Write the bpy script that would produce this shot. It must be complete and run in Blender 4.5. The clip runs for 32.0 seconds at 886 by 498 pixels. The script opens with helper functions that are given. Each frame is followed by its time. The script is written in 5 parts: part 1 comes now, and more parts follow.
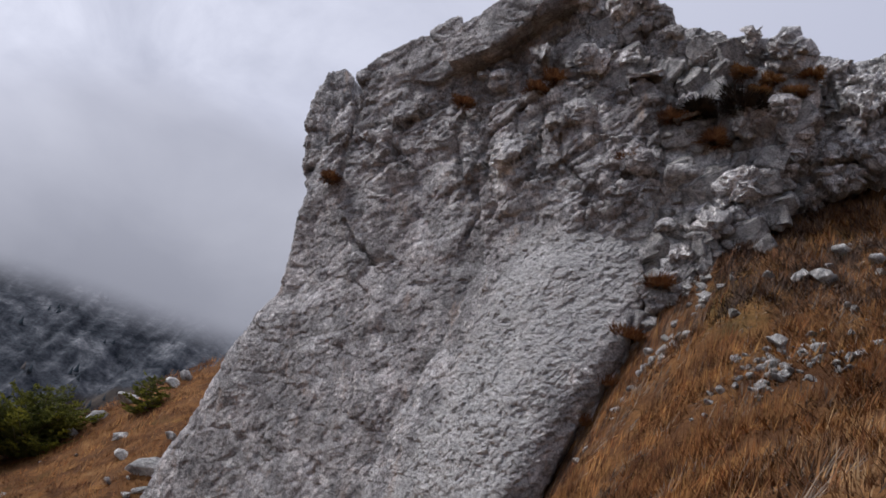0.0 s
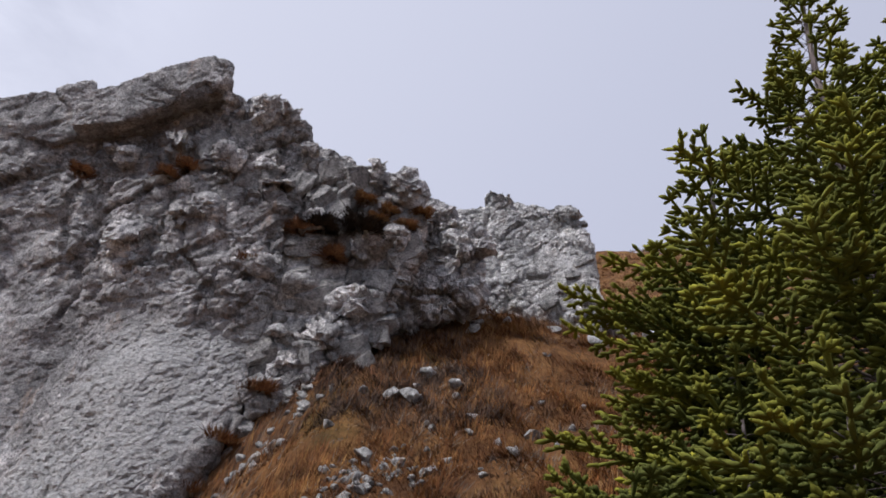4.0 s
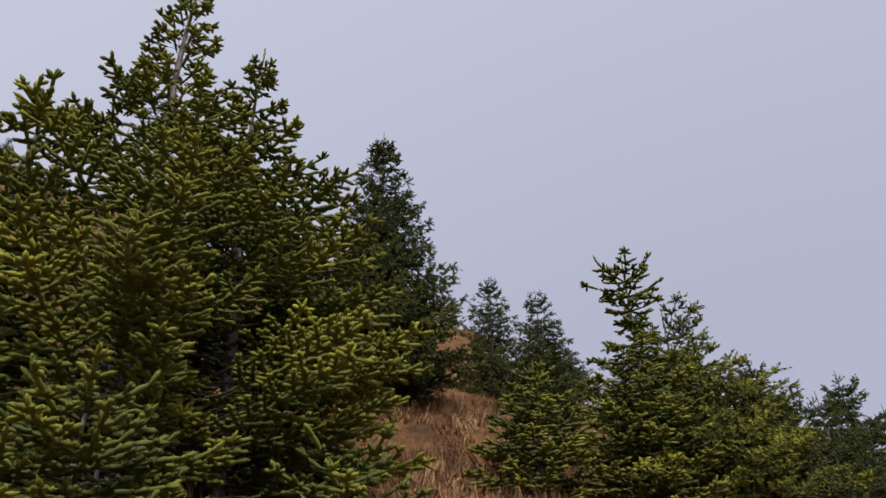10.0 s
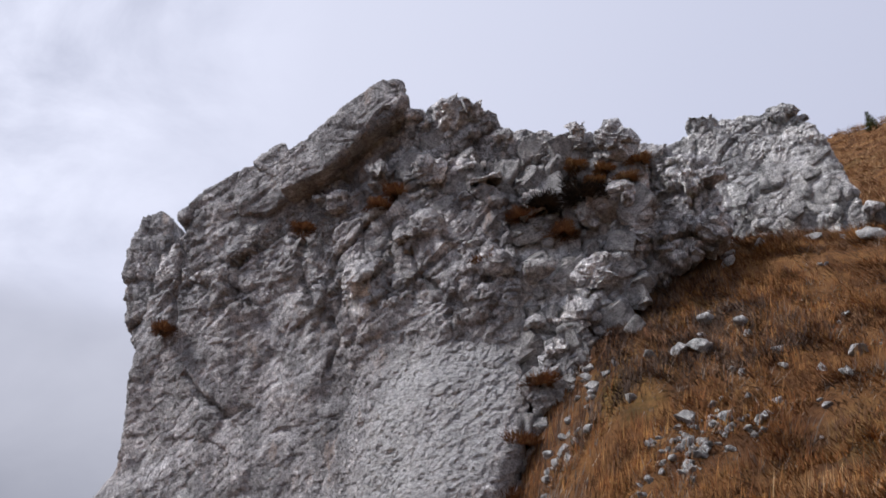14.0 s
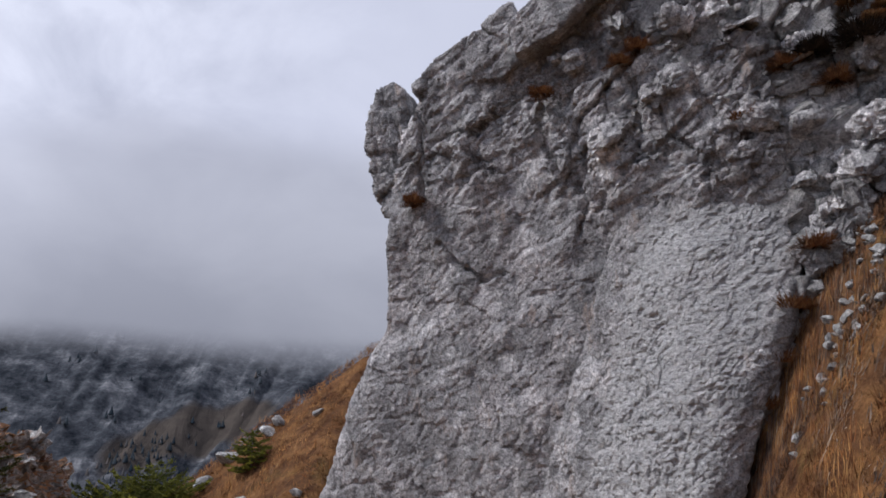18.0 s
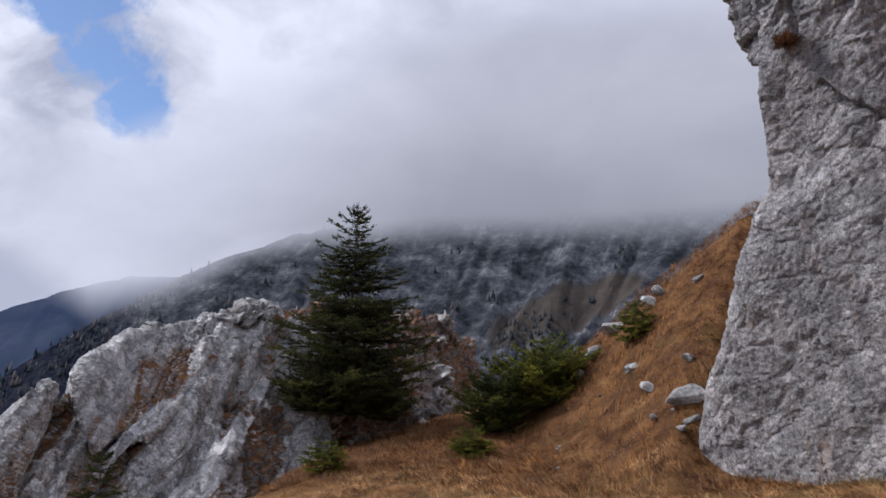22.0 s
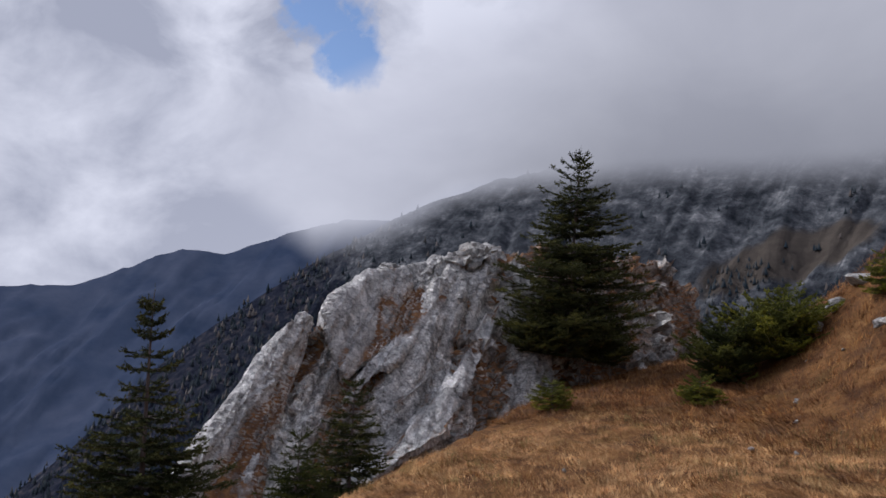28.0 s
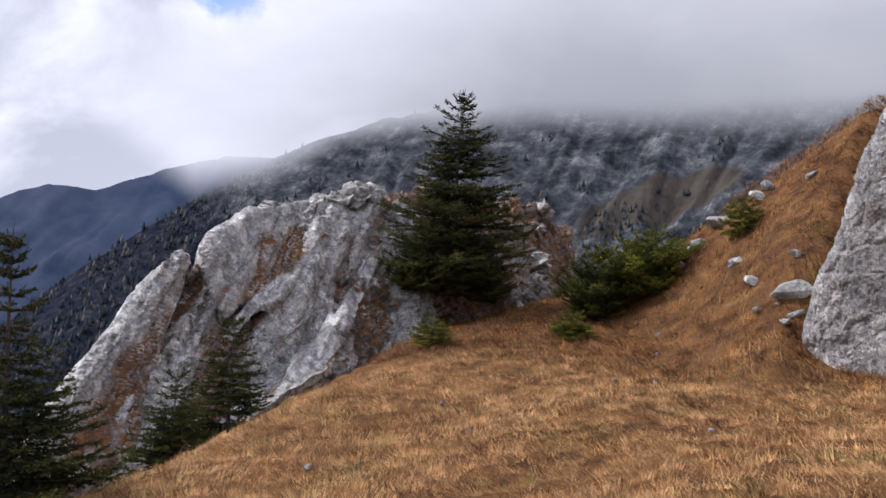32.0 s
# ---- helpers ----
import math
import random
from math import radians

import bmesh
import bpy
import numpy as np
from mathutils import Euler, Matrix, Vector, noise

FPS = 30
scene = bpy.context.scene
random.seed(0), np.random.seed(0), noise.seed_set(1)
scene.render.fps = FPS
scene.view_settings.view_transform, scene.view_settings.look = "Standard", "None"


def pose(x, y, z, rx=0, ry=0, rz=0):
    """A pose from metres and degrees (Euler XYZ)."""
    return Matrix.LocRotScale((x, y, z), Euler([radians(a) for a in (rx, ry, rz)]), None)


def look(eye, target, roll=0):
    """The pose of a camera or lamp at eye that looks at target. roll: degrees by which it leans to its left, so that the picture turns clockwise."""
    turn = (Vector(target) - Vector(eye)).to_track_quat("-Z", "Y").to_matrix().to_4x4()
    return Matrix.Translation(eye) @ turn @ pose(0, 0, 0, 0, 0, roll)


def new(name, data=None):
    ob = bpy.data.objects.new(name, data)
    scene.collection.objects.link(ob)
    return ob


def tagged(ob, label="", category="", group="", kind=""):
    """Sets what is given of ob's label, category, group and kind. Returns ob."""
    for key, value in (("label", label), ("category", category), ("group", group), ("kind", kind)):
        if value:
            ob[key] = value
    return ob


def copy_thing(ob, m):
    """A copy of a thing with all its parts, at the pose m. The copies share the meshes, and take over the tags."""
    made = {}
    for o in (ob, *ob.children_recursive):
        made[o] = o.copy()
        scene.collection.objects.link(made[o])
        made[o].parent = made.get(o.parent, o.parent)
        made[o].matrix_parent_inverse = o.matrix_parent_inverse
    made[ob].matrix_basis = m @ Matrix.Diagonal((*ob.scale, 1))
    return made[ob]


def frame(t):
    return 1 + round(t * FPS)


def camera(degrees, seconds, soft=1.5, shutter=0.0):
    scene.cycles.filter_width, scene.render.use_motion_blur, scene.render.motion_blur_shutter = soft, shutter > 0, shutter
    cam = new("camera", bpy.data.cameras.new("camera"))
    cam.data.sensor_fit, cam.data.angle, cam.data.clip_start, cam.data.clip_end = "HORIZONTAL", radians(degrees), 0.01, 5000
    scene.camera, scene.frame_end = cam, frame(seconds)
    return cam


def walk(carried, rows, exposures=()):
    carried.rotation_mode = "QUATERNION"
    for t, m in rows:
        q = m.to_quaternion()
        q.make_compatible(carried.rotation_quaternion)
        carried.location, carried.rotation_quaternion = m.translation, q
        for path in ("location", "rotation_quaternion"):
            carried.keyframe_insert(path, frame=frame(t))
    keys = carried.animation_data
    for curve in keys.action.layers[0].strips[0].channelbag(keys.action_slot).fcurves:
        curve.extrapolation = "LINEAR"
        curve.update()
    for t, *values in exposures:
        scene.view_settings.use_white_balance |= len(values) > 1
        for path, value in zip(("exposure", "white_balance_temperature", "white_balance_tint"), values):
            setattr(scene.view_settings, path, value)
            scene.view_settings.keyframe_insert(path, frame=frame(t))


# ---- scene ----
cam = camera(58.70, 32.0, soft=1.6)


def shot(t, x, y, z, az, el, roll):
    """A row of the path: the eye, the heading clockwise from +y, the pitch and the lean, in degrees."""
    a, e = radians(az), radians(el)
    way = Vector((math.sin(a) * math.cos(e), math.cos(a) * math.cos(e), math.sin(e)))
    eye = Vector((x, y, z))
    return t, look(eye, eye + way, roll)


PATH = [
    (0, 0.000, 0.000, 1.600, -7.20, 22.46, 13.96),
    (0.5, 0.008, 0.001, 1.606, -6.37, 23.57, 13.85),
    (1, 0.006, -0.005, 1.622, -5.13, 26.56, 12.77),
    (1.5, -0.002, -0.003, 1.636, -2.93, 29.42, 12.94),
    (2, 0.007, 0.015, 1.650, 1.45, 31.47, 13.93),
    (2.5, 0.018, 0.024, 1.654, 4.68, 33.10, 13.92),
    (3, 0.032, 0.011, 1.662, 6.51, 33.49, 12.93),
    (3.5, 0.097, 0.001, 1.658, 14.11, 34.90, 10.25),
    (5.5, -0.185, 0.066, 1.528, 33.41, 33.91, 5.06),
    (6, -0.158, 0.348, 1.584, 39.19, 35.58, 1.65),
    (6.5, -0.138, 0.286, 1.622, 55.37, 34.22, -1.05),
    (7, -0.295, 0.216, 1.663, 64.63, 32.47, 0.13),
    (7.5, -0.397, 0.146, 1.711, 71.10, 32.74, -0.81),
    (8, -0.457, 0.166, 1.725, 73.35, 32.72, -0.81),
    (8.5, -0.451, 0.092, 1.742, 79.62, 32.97, -0.02),
    (9, -0.480, -0.033, 1.750, 85.09, 33.70, -1.64),
    (9.5, -0.466, -0.030, 1.734, 86.60, 32.36, -1.75),
    (10, -0.451, 0.032, 1.737, 83.52, 33.23, -1.66),
    (10.5, -0.480, 0.163, 1.784, 74.74, 34.93, -5.77),
    (11, -0.542, 0.283, 1.818, 63.86, 35.34, -6.09),
    (11.5, -0.578, 0.344, 1.833, 56.12, 35.11, -6.24),
    (12, -0.667, 0.407, 1.849, 44.99, 36.11, -6.35),
    (12.5, -0.760, 0.486, 1.815, 34.55, 35.79, -6.02),
    (13, -0.745, 0.527, 1.786, 29.99, 35.39, -5.23),
    (13.5, -0.788, 0.601, 1.762, 17.99, 35.08, -3.45),
    (14, -0.830, 0.623, 1.758, 7.46, 32.97, -1.73),
    (14.5, -0.954, 0.560, 1.791, 7.11, 30.84, -2.88),
    (16.5, -2.115, 0.222, 2.424, 6.29, 26.93, 2.37),
    (17, -2.116, 0.220, 2.438, 0.37, 25.84, 2.10),
    (17.5, -2.017, 0.252, 2.440, -5.04, 22.00, 1.66),
    (18, -1.975, 0.247, 2.428, -6.69, 19.86, 0.79),
    (18.5, -2.025, 0.239, 2.421, -10.90, 18.64, 0.33),
    (19, -2.076, 0.237, 2.408, -13.52, 16.74, -0.42),
    (19.5, -2.112, 0.207, 2.398, -16.82, 15.46, 0.43),
    (20, -2.148, 0.170, 2.394, -22.01, 13.17, 0.10),
    (20.5, -2.159, 0.134, 2.385, -24.92, 11.95, -0.41),
    (21, -2.196, 0.098, 2.376, -28.85, 11.55, 0.43),
    (21.5, -2.224, 0.120, 2.364, -31.34, 11.09, 0.02),
    (22, -2.244, 0.089, 2.368, -32.76, 10.63, 0.04),
    (22.5, -2.267, 0.100, 2.366, -33.71, 10.62, -0.46),
    (23, -2.251, 0.090, 2.374, -32.66, 10.25, -0.73),
    (23.5, -2.237, 0.078, 2.379, -32.56, 11.17, -0.86),
    (24, -2.268, 0.080, 2.357, -33.95, 10.04, 0.23),
    (24.5, -2.294, 0.018, 2.361, -36.15, 8.70, 1.44),
    (25, -2.312, 0.027, 2.373, -37.22, 10.37, 1.97),
    (25.5, -2.375, 0.110, 2.386, -39.73, 13.67, 2.31),
    (27.5, -2.363, -0.653, 2.309, -48.58, 12.40, 1.98),
    (28, -2.420, -0.662, 2.324, -47.50, 6.25, 2.55),
    (28.5, -2.384, -0.669, 2.308, -47.10, 1.89, 2.61),
    (29, -2.374, -0.647, 2.285, -45.93, 0.05, 2.20),
    (29.5, -2.363, -0.633, 2.275, -44.17, -0.58, 2.22),
    (30, -2.393, -0.632, 2.269, -44.82, 0.20, 3.02),
    (30.5, -2.396, -0.636, 2.259, -43.24, -0.26, 2.83),
    (31, -2.362, -0.645, 2.274, -41.71, 0.96, 3.11),
    (31.5, -2.323, -0.664, 2.287, -41.21, 1.76, 2.80),
    (32, -2.290, -0.667, 2.299, -39.02, 2.27, 2.50),
]
EXPOSURE = [(0.0, -0.1, 6050, 15), (2.0, 0.0, 6050, 15), (6.0, 0.14, 6050, 15), (6.6, 0.4, 6050, 15), (7.0, 0.5, 6150, 15), (8.0, 0.4, 6150, 15), (9.0, 0.05, 6150, 15), (10.0, 0.05, 6150, 15), (11.0, 0.25, 6050, 15), (12.0, 0.4, 6050, 15), (13.0, 0.45, 6050, 15), (14.0, 0.15, 6050, 15), (17.0, 0.0, 5950, 15), (18.0, -0.05, 5950, 15), (19.0, 0.0, 5950, 15), (23.0, 0.0, 5950, 15), (25.5, 0.0, 6000, 15), (28.0, -0.2, 6050, 15), (29.5, 0.2, 6050, 15), (32.0, 0.38, 6150, 15)]
walk(cam, [shot(*row) for row in PATH], exposures=EXPOSURE)

# ---------------------------------------------------------------- sky and sun
world = bpy.data.worlds.new("world")
scene.world = world
world.use_nodes = True
SUN_AZ, SUN_EL = -104.0, 46.0


def build_sky():
    nt = world.node_tree
    nt.nodes.clear()
    N = nt.nodes.new
    L = nt.links.new
    out = N("ShaderNodeOutputWorld")
    back = N("ShaderNodeBackground")
    back.inputs["Strength"].default_value = 1.0
    sky = N("ShaderNodeTexSky")
    sky.sky_type = "NISHITA"
    sky.sun_disc = False
    sky.sun_elevation = radians(SUN_EL)
    sky.sun_rotation = radians(SUN_AZ)
    sky.altitude = 1700
    blue = N("ShaderNodeVectorMath")
    blue.operation = "SCALE"
    blue.inputs["Scale"].default_value = 0.13
    L(sky.outputs[0], blue.inputs[0])
    geo = N("ShaderNodeTexCoord")
    sep = N("ShaderNodeSeparateXYZ")
    L(geo.outputs["Generated"], sep.inputs[0])
    # overcast tone: brightest towards the hidden sun, greyer away from it
    dot = N("ShaderNodeVectorMath")
    dot.operation = "DOT_PRODUCT"
    L(geo.outputs["Generated"], dot.inputs[0])
    a, e = radians(-72), radians(32)
    dot.inputs[1].default_value = (math.sin(a) * math.cos(e), math.cos(a) * math.cos(e), math.sin(e))
    tone = N("ShaderNodeValToRGB")
    tone.color_ramp.elements[0].position, tone.color_ramp.elements[0].color = 0.25, (0.44, 0.456, 0.532, 1)
    tone.color_ramp.elements[1].position, tone.color_ramp.elements[1].color = 0.98, (0.67, 0.685, 0.74, 1)
    far = tone.color_ramp.elements.new(0.06)
    far.color = (0.44, 0.458, 0.538, 1)
    mid = tone.color_ramp.elements.new(0.6)
    mid.color = (0.565, 0.583, 0.66, 1)
    near = tone.color_ramp.elements.new(0.82)
    near.color = (0.67, 0.685, 0.75, 1)
    mr = N("ShaderNodeMapRange")
    mr.inputs["From Min"].default_value, mr.inputs["From Max"].default_value = -1, 1
    L(dot.outputs["Value"], mr.inputs[0])
    L(mr.outputs[0], tone.inputs[0])
    # cloud masses
    stretch = N("ShaderNodeMapping")
    stretch.inputs["Scale"].default_value = (1.0, 1.0, 1.5)
    L(geo.outputs["Generated"], stretch.inputs[0])
    big = N("ShaderNodeTexNoise")
    big.inputs["Scale"].default_value, big.inputs["Detail"].default_value, big.inputs["Roughness"].default_value = 5.4, 9, 0.55
    big.inputs["Distortion"].default_value = 0.35
    L(stretch.outputs[0], big.inputs[0])
    ramp = N("ShaderNodeValToRGB")
    ramp.color_ramp.elements[0].position, ramp.color_ramp.elements[0].color = 0.36, (0.64, 0.66, 0.715, 1)
    ramp.color_ramp.elements[1].position, ramp.color_ramp.elements[1].color = 0.62, (1.27, 1.265, 1.25, 1)
    L(big.outputs[0], ramp.inputs[0])
    # the broken cloud belongs to the open valley side; elsewhere it is an even sheet
    openness = N("ShaderNodeMapRange")
    openness.inputs["From Min"].default_value, openness.inputs["From Max"].default_value = 0.80, 0.98
    L(mr.outputs[0], openness.inputs[0])
    flat = N("ShaderNodeMixRGB")
    flat.inputs[1].default_value = (1, 1, 1, 1)
    L(openness.outputs[0], flat.inputs[0])
    L(ramp.outputs[0], flat.inputs[2])
    cloud = N("ShaderNodeMixRGB")
    cloud.blend_type = "MULTIPLY"
    cloud.inputs[0].default_value = 1
    L(tone.outputs[0], cloud.inputs[1])
    L(flat.outputs[0], cloud.inputs[2])
    # gaps in the cloud through which the blue shows
    gap = None
    for az, el, size in ((-59.5, 26.5, 0.085), (-57.4, 22.6, 0.068), (-55.4, 19.8, 0.052)):
        a, e = radians(az), radians(el)
        d = N("ShaderNodeVectorMath")
        d.operation = "DISTANCE"
        d.inputs[1].default_value = (math.sin(a) * math.cos(e), math.cos(a) * math.cos(e), math.sin(e))
        L(geo.outputs["Generated"], d.inputs[0])
        m = N("ShaderNodeMath")
        m.operation = "DIVIDE"
        m.inputs[1].default_value = size
        L(d.outputs["Value"], m.inputs[0])
        if gap is None:
            gap = m
        else:
            k = N("ShaderNodeMath")
            k.operation = "MINIMUM"
            L(gap.outputs[0], k.inputs[0])
            L(m.outputs[0], k.inputs[1])
            gap = k
    edge = N("ShaderNodeTexNoise")
    edge.inputs["Scale"].default_value, edge.inputs["Detail"].default_value, edge.inputs["Roughness"].default_value = 11, 9, 0.62
    L(geo.outputs["Generated"], edge.inputs[0])
    addn = N("ShaderNodeMath")
    addn.operation = "MULTIPLY_ADD"
    addn.inputs[1].default_value = 2.2
    L(edge.outputs[0], addn.inputs[0])
    L(gap.outputs[0], addn.inputs[2])
    hole = N("ShaderNodeMapRange")
    hole.inputs["From Min"].default_value, hole.inputs["From Max"].default_value = 1.66, 2.0
    hole.inputs["To Min"].default_value, hole.inputs["To Max"].default_value = 0, 1
    L(addn.outputs[0], hole.inputs[0])
    mix = N("ShaderNodeMixRGB")
    L(hole.outputs[0], mix.inputs[0])
    L(blue.outputs[0], mix.inputs[1])
    L(cloud.outputs[0], mix.inputs[2])
    L(mix.outputs[0], back.inputs["Color"])
    L(back.outputs[0], out.inputs[0])


build_sky()
sun = new("sun", bpy.data.lights.new("sun", "SUN"))
sun.data.energy = 3.5
sun.data.angle = radians(10)
sun.data.color = (1.0, 0.95, 0.88)
_a, _e = radians(SUN_AZ), radians(SUN_EL)
sun.matrix_world = look((0, 0, 60), Vector((0, 0, 60)) - Vector((math.sin(_a) * math.cos(_e), math.cos(_a) * math.cos(_e), math.sin(_e))))

# ---------------------------------------------------------------- materials
class Mat:
    """A node material built step by step."""

    def __init__(self, name, rough=0.9, spec=0.2):
        self.m = bpy.data.materials.new(name)
        self.m.use_nodes = True
        self.nt = self.m.node_tree
        self.b = self.nt.nodes["Principled BSDF"]
        self.b.inputs["Roughness"].default_value = rough
        self.b.inputs["Specular IOR Level"].default_value = spec
        self.co = self.nt.nodes.new("ShaderNodeTexCoord")

    def node(self, kind, **values):
        n = self.nt.nodes.new(kind)
        for k, v in values.items():
            n.inputs[k.replace("_", " ")].default_value = v
        return n

    def link(self, a, b):
        self.nt.links.new(a, b)

    def mapped(self, scale, rot=(0, 0, 0)):
        n = self.node("ShaderNodeMapping")
        n.inputs["Scale"].default_value = scale
        n.inputs["Rotation"].default_value = rot
        self.link(self.co.outputs["Object"], n.inputs[0])
        return n.outputs[0]

    def noise(self, scale, detail=6, rough=0.6, vec=None, dist=0.0):
        n = self.node("ShaderNodeTexNoise", Scale=scale, Detail=detail, Roughness=rough, Distortion=dist)
        self.link(vec or self.co.outputs["Object"], n.inputs[0])
        return n.outputs[0]

    def cells(self, scale, feature="DISTANCE_TO_EDGE", vec=None, rand=1.0):
        n = self.node("ShaderNodeTexVoronoi", Scale=scale, Randomness=rand)
        n.feature = feature
        self.link(vec or self.co.outputs["Object"], n.inputs[0])
        return n

    def ramp(self, value, stops):
        n = self.node("ShaderNodeValToRGB")
        el = n.color_ramp.elements
        while len(el) < len(stops):
            el.new(0.5)
        for e, (p, c) in zip(el, stops):
            e.position = p
            e.color = (*c, 1) if len(c) == 3 else c
        self.link(value, n.inputs[0])
        return n.outputs[0]

    def span(self, value, a, b, lo=0.0, hi=1.0):
        n = self.node("ShaderNodeMapRange", From_Min=a, From_Max=b, To_Min=lo, To_Max=hi)
        self.link(value, n.inputs[0])
        return n.outputs[0]

    def mix(self, fac, a, b, mode="MIX"):
        n = self.node("ShaderNodeMixRGB")
        n.blend_type = mode
        for i, v in ((0, fac), (1, a), (2, b)):
            if isinstance(v, (int, float)):
                n.inputs[i].default_value = v
            elif isinstance(v, tuple):
                n.inputs[i].default_value = (*v, 1)
            else:
                self.link(v, n.inputs[i])
        return n.outputs[0]

    def math(self, op, a, b=0.0):
        n = self.node("ShaderNodeMath")
        n.operation = op
        for i, v in ((0, a), (1, b)):
            if isinstance(v, (int, float)):
                n.inputs[i].default_value = v
            else:
                self.link(v, n.inputs[i])
        return n.outputs[0]

    def up(self):
        g = self.node("ShaderNodeNewGeometry")
        s = self.node("ShaderNodeSeparateXYZ")
        self.link(g.outputs["Normal"], s.inputs[0])
        return s.outputs[2]

    def attr(self, name):
        n = self.node("ShaderNodeAttribute")
        n.attribute_name = name
        return n.outputs["Fac"]

    def done(self, color, bump=None, strength=0.5, dist=0.05):
        self.link(color, self.b.inputs["Base Color"])
        if bump is not None:
            n = self.node("ShaderNodeBump", Strength=strength, Distance=dist)
            self.link(bump, n.inputs["Height"])
            self.link(n.outputs[0], self.b.inputs["Normal"])
        return self.m


def limestone(name, light=(0.49, 0.486, 0.487), mid=(0.33, 0.327, 0.329), dark=(0.12, 0.12, 0.12), pale=0.0, warm=0.3, sod=False, facet=0.9, joints=0.35, strata=(1, 1, 1), scale=1.0, worn=False):
    """Weathered grey limestone: broad tone, lichen blotches, pits, ochre stains; sod: from what depth turf fills its hollows; worn: a clean pale zone shows."""
    m = Mat(name, 0.92, 0.15)
    v = m.mapped([k * scale for k in strata])
    wob = m.node("ShaderNodeTexNoise", Scale=2.2, Detail=5, Roughness=0.65)
    m.link(v, wob.inputs[0])
    bent = m.node("ShaderNodeVectorMath")
    bent.operation = "MULTIPLY_ADD"
    m.link(wob.outputs["Color"], bent.inputs[0])
    bent.inputs[1].default_value = (0.5, 0.5, 0.5)
    m.link(v, bent.inputs[2])
    broad = m.noise(0.6, 6, 0.65, v)
    fine = m.noise(11.0, 12, 0.82, v, 0.2)
    blotch = m.noise(3.4, 9, 0.72, v, 0.3)
    grit = m.noise(34.0, 5, 0.7, v)
    col = m.ramp(broad, [(0.32, mid), (0.66, light)])
    col = m.mix(1.0 - 0.5 * pale, col, m.ramp(fine, [(0.34, (0.26, 0.26, 0.27)), (0.44, (0.80, 0.80, 0.80)), (0.53, (1.05, 1.05, 1.05)), (0.63, (1.48, 1.48, 1.46))]), "MULTIPLY")
    col = m.mix(1.0 - 0.5 * pale, col, m.ramp(grit, [(0.36, (0.55, 0.55, 0.56)), (0.48, (0.98, 0.98, 0.98)), (0.62, (1.25, 1.25, 1.24))]), "MULTIPLY")
    col = m.mix(1.0, col, m.ramp(blotch, [(0.34, (0.78, 0.78, 0.79)), (0.5, (1.0, 1.0, 1.0)), (0.66, (1.14, 1.135, 1.12))]), "MULTIPLY")
    fleck = m.span(m.noise(6.5, 4, 0.6, v), 0.66, 0.70)
    col = m.mix(m.math("MULTIPLY", fleck, 0.7), col, (0.78, 0.77, 0.75))
    streak = m.noise(1.0, 7, 0.68, m.mapped((2.2, 2.2, 0.55)), 0.4)
    col = m.mix(1.0, col, m.ramp(streak, [(0.34, (0.66, 0.655, 0.66)), (0.5, (1.0, 0.995, 0.99)), (0.66, (1.22, 1.20, 1.18))]), "MULTIPLY")
    warp = m.node("ShaderNodeTexNoise", Scale=4.5, Detail=4, Roughness=0.6)
    m.link(v, warp.inputs[0])
    crook = m.node("ShaderNodeVectorMath")
    crook.operation = "MULTIPLY_ADD"
    m.link(warp.outputs["Color"], crook.inputs[0])
    crook.inputs[1].default_value = (0.28, 0.28, 0.28)
    m.link(v, crook.inputs[2])
    step = None
    where = m.noise(1.1, 4, 0.6, v)
    for size, deep in ((2.3, 1.0), (5.5, 0.6), (14.0, 0.30)):
        piece = m.cells(size, "F1", crook.outputs[0]).outputs["Color"]
        gap = m.span(m.cells(size, vec=crook.outputs[0]).outputs["Distance"], 0.0, 0.055)
        tone = m.span(piece, 0.2, 0.8, 1.0 - 0.22 * deep ** 0.5, 1.0 + 0.2 * deep ** 0.5)
        col = m.mix(1.0, col, m.mix(1.0, (1, 1, 1), tone, "MULTIPLY"), "MULTIPLY")
        shut = m.math("MAXIMUM", m.math("MAXIMUM", gap, m.span(where, 0.58, 0.42)), 1.0 - joints * min(1.0, deep * 1.4))
        col = m.mix(1.0, col, m.ramp(shut, [(0.0, (0.34, 0.34, 0.35)), (1.0, (1, 1, 1))]), "MULTIPLY")
        rise = m.math("MULTIPLY", m.math("ADD", m.math("MULTIPLY", piece, 1.0), m.math("MULTIPLY", shut, 0.5)), deep)
        step = rise if step is None else m.math("ADD", step, rise)
    lich = m.span(m.noise(1.9, 8, 0.75, v), 0.50, 0.64)
    col = m.mix(m.math("MULTIPLY", lich, 0.6 * (1 - pale)), col, m.mix(0.6, col, dark))
    tint = m.span(m.noise(0.9, 6, 0.65, m.mapped((1.2, 1.2, 0.7))), 0.45, 0.62)
    col = m.mix(m.math("MULTIPLY", tint, min(0.8, 1.6 * warm)), col, m.mix(1.0, col, (1.03, 0.995, 0.985), "MULTIPLY"))
    ochre = m.span(m.noise(1.9, 8, 0.75, m.mapped((1.6, 1.6, 0.6))), 0.57, 0.66)
    col = m.mix(m.math("MULTIPLY", ochre, warm), col, (0.44, 0.325, 0.25))
    pit = m.span(m.noise(19, 7, 0.8, v), 0.33, 0.40)
    col = m.mix(1.0, col, m.ramp(pit, [(0.0, (0.36, 0.36, 0.37)), (1.0, (1, 1, 1))]), "MULTIPLY")
    joint = m.span(m.cells(1.1, vec=bent.outputs[0]).outputs["Distance"], 0.0, 0.04)
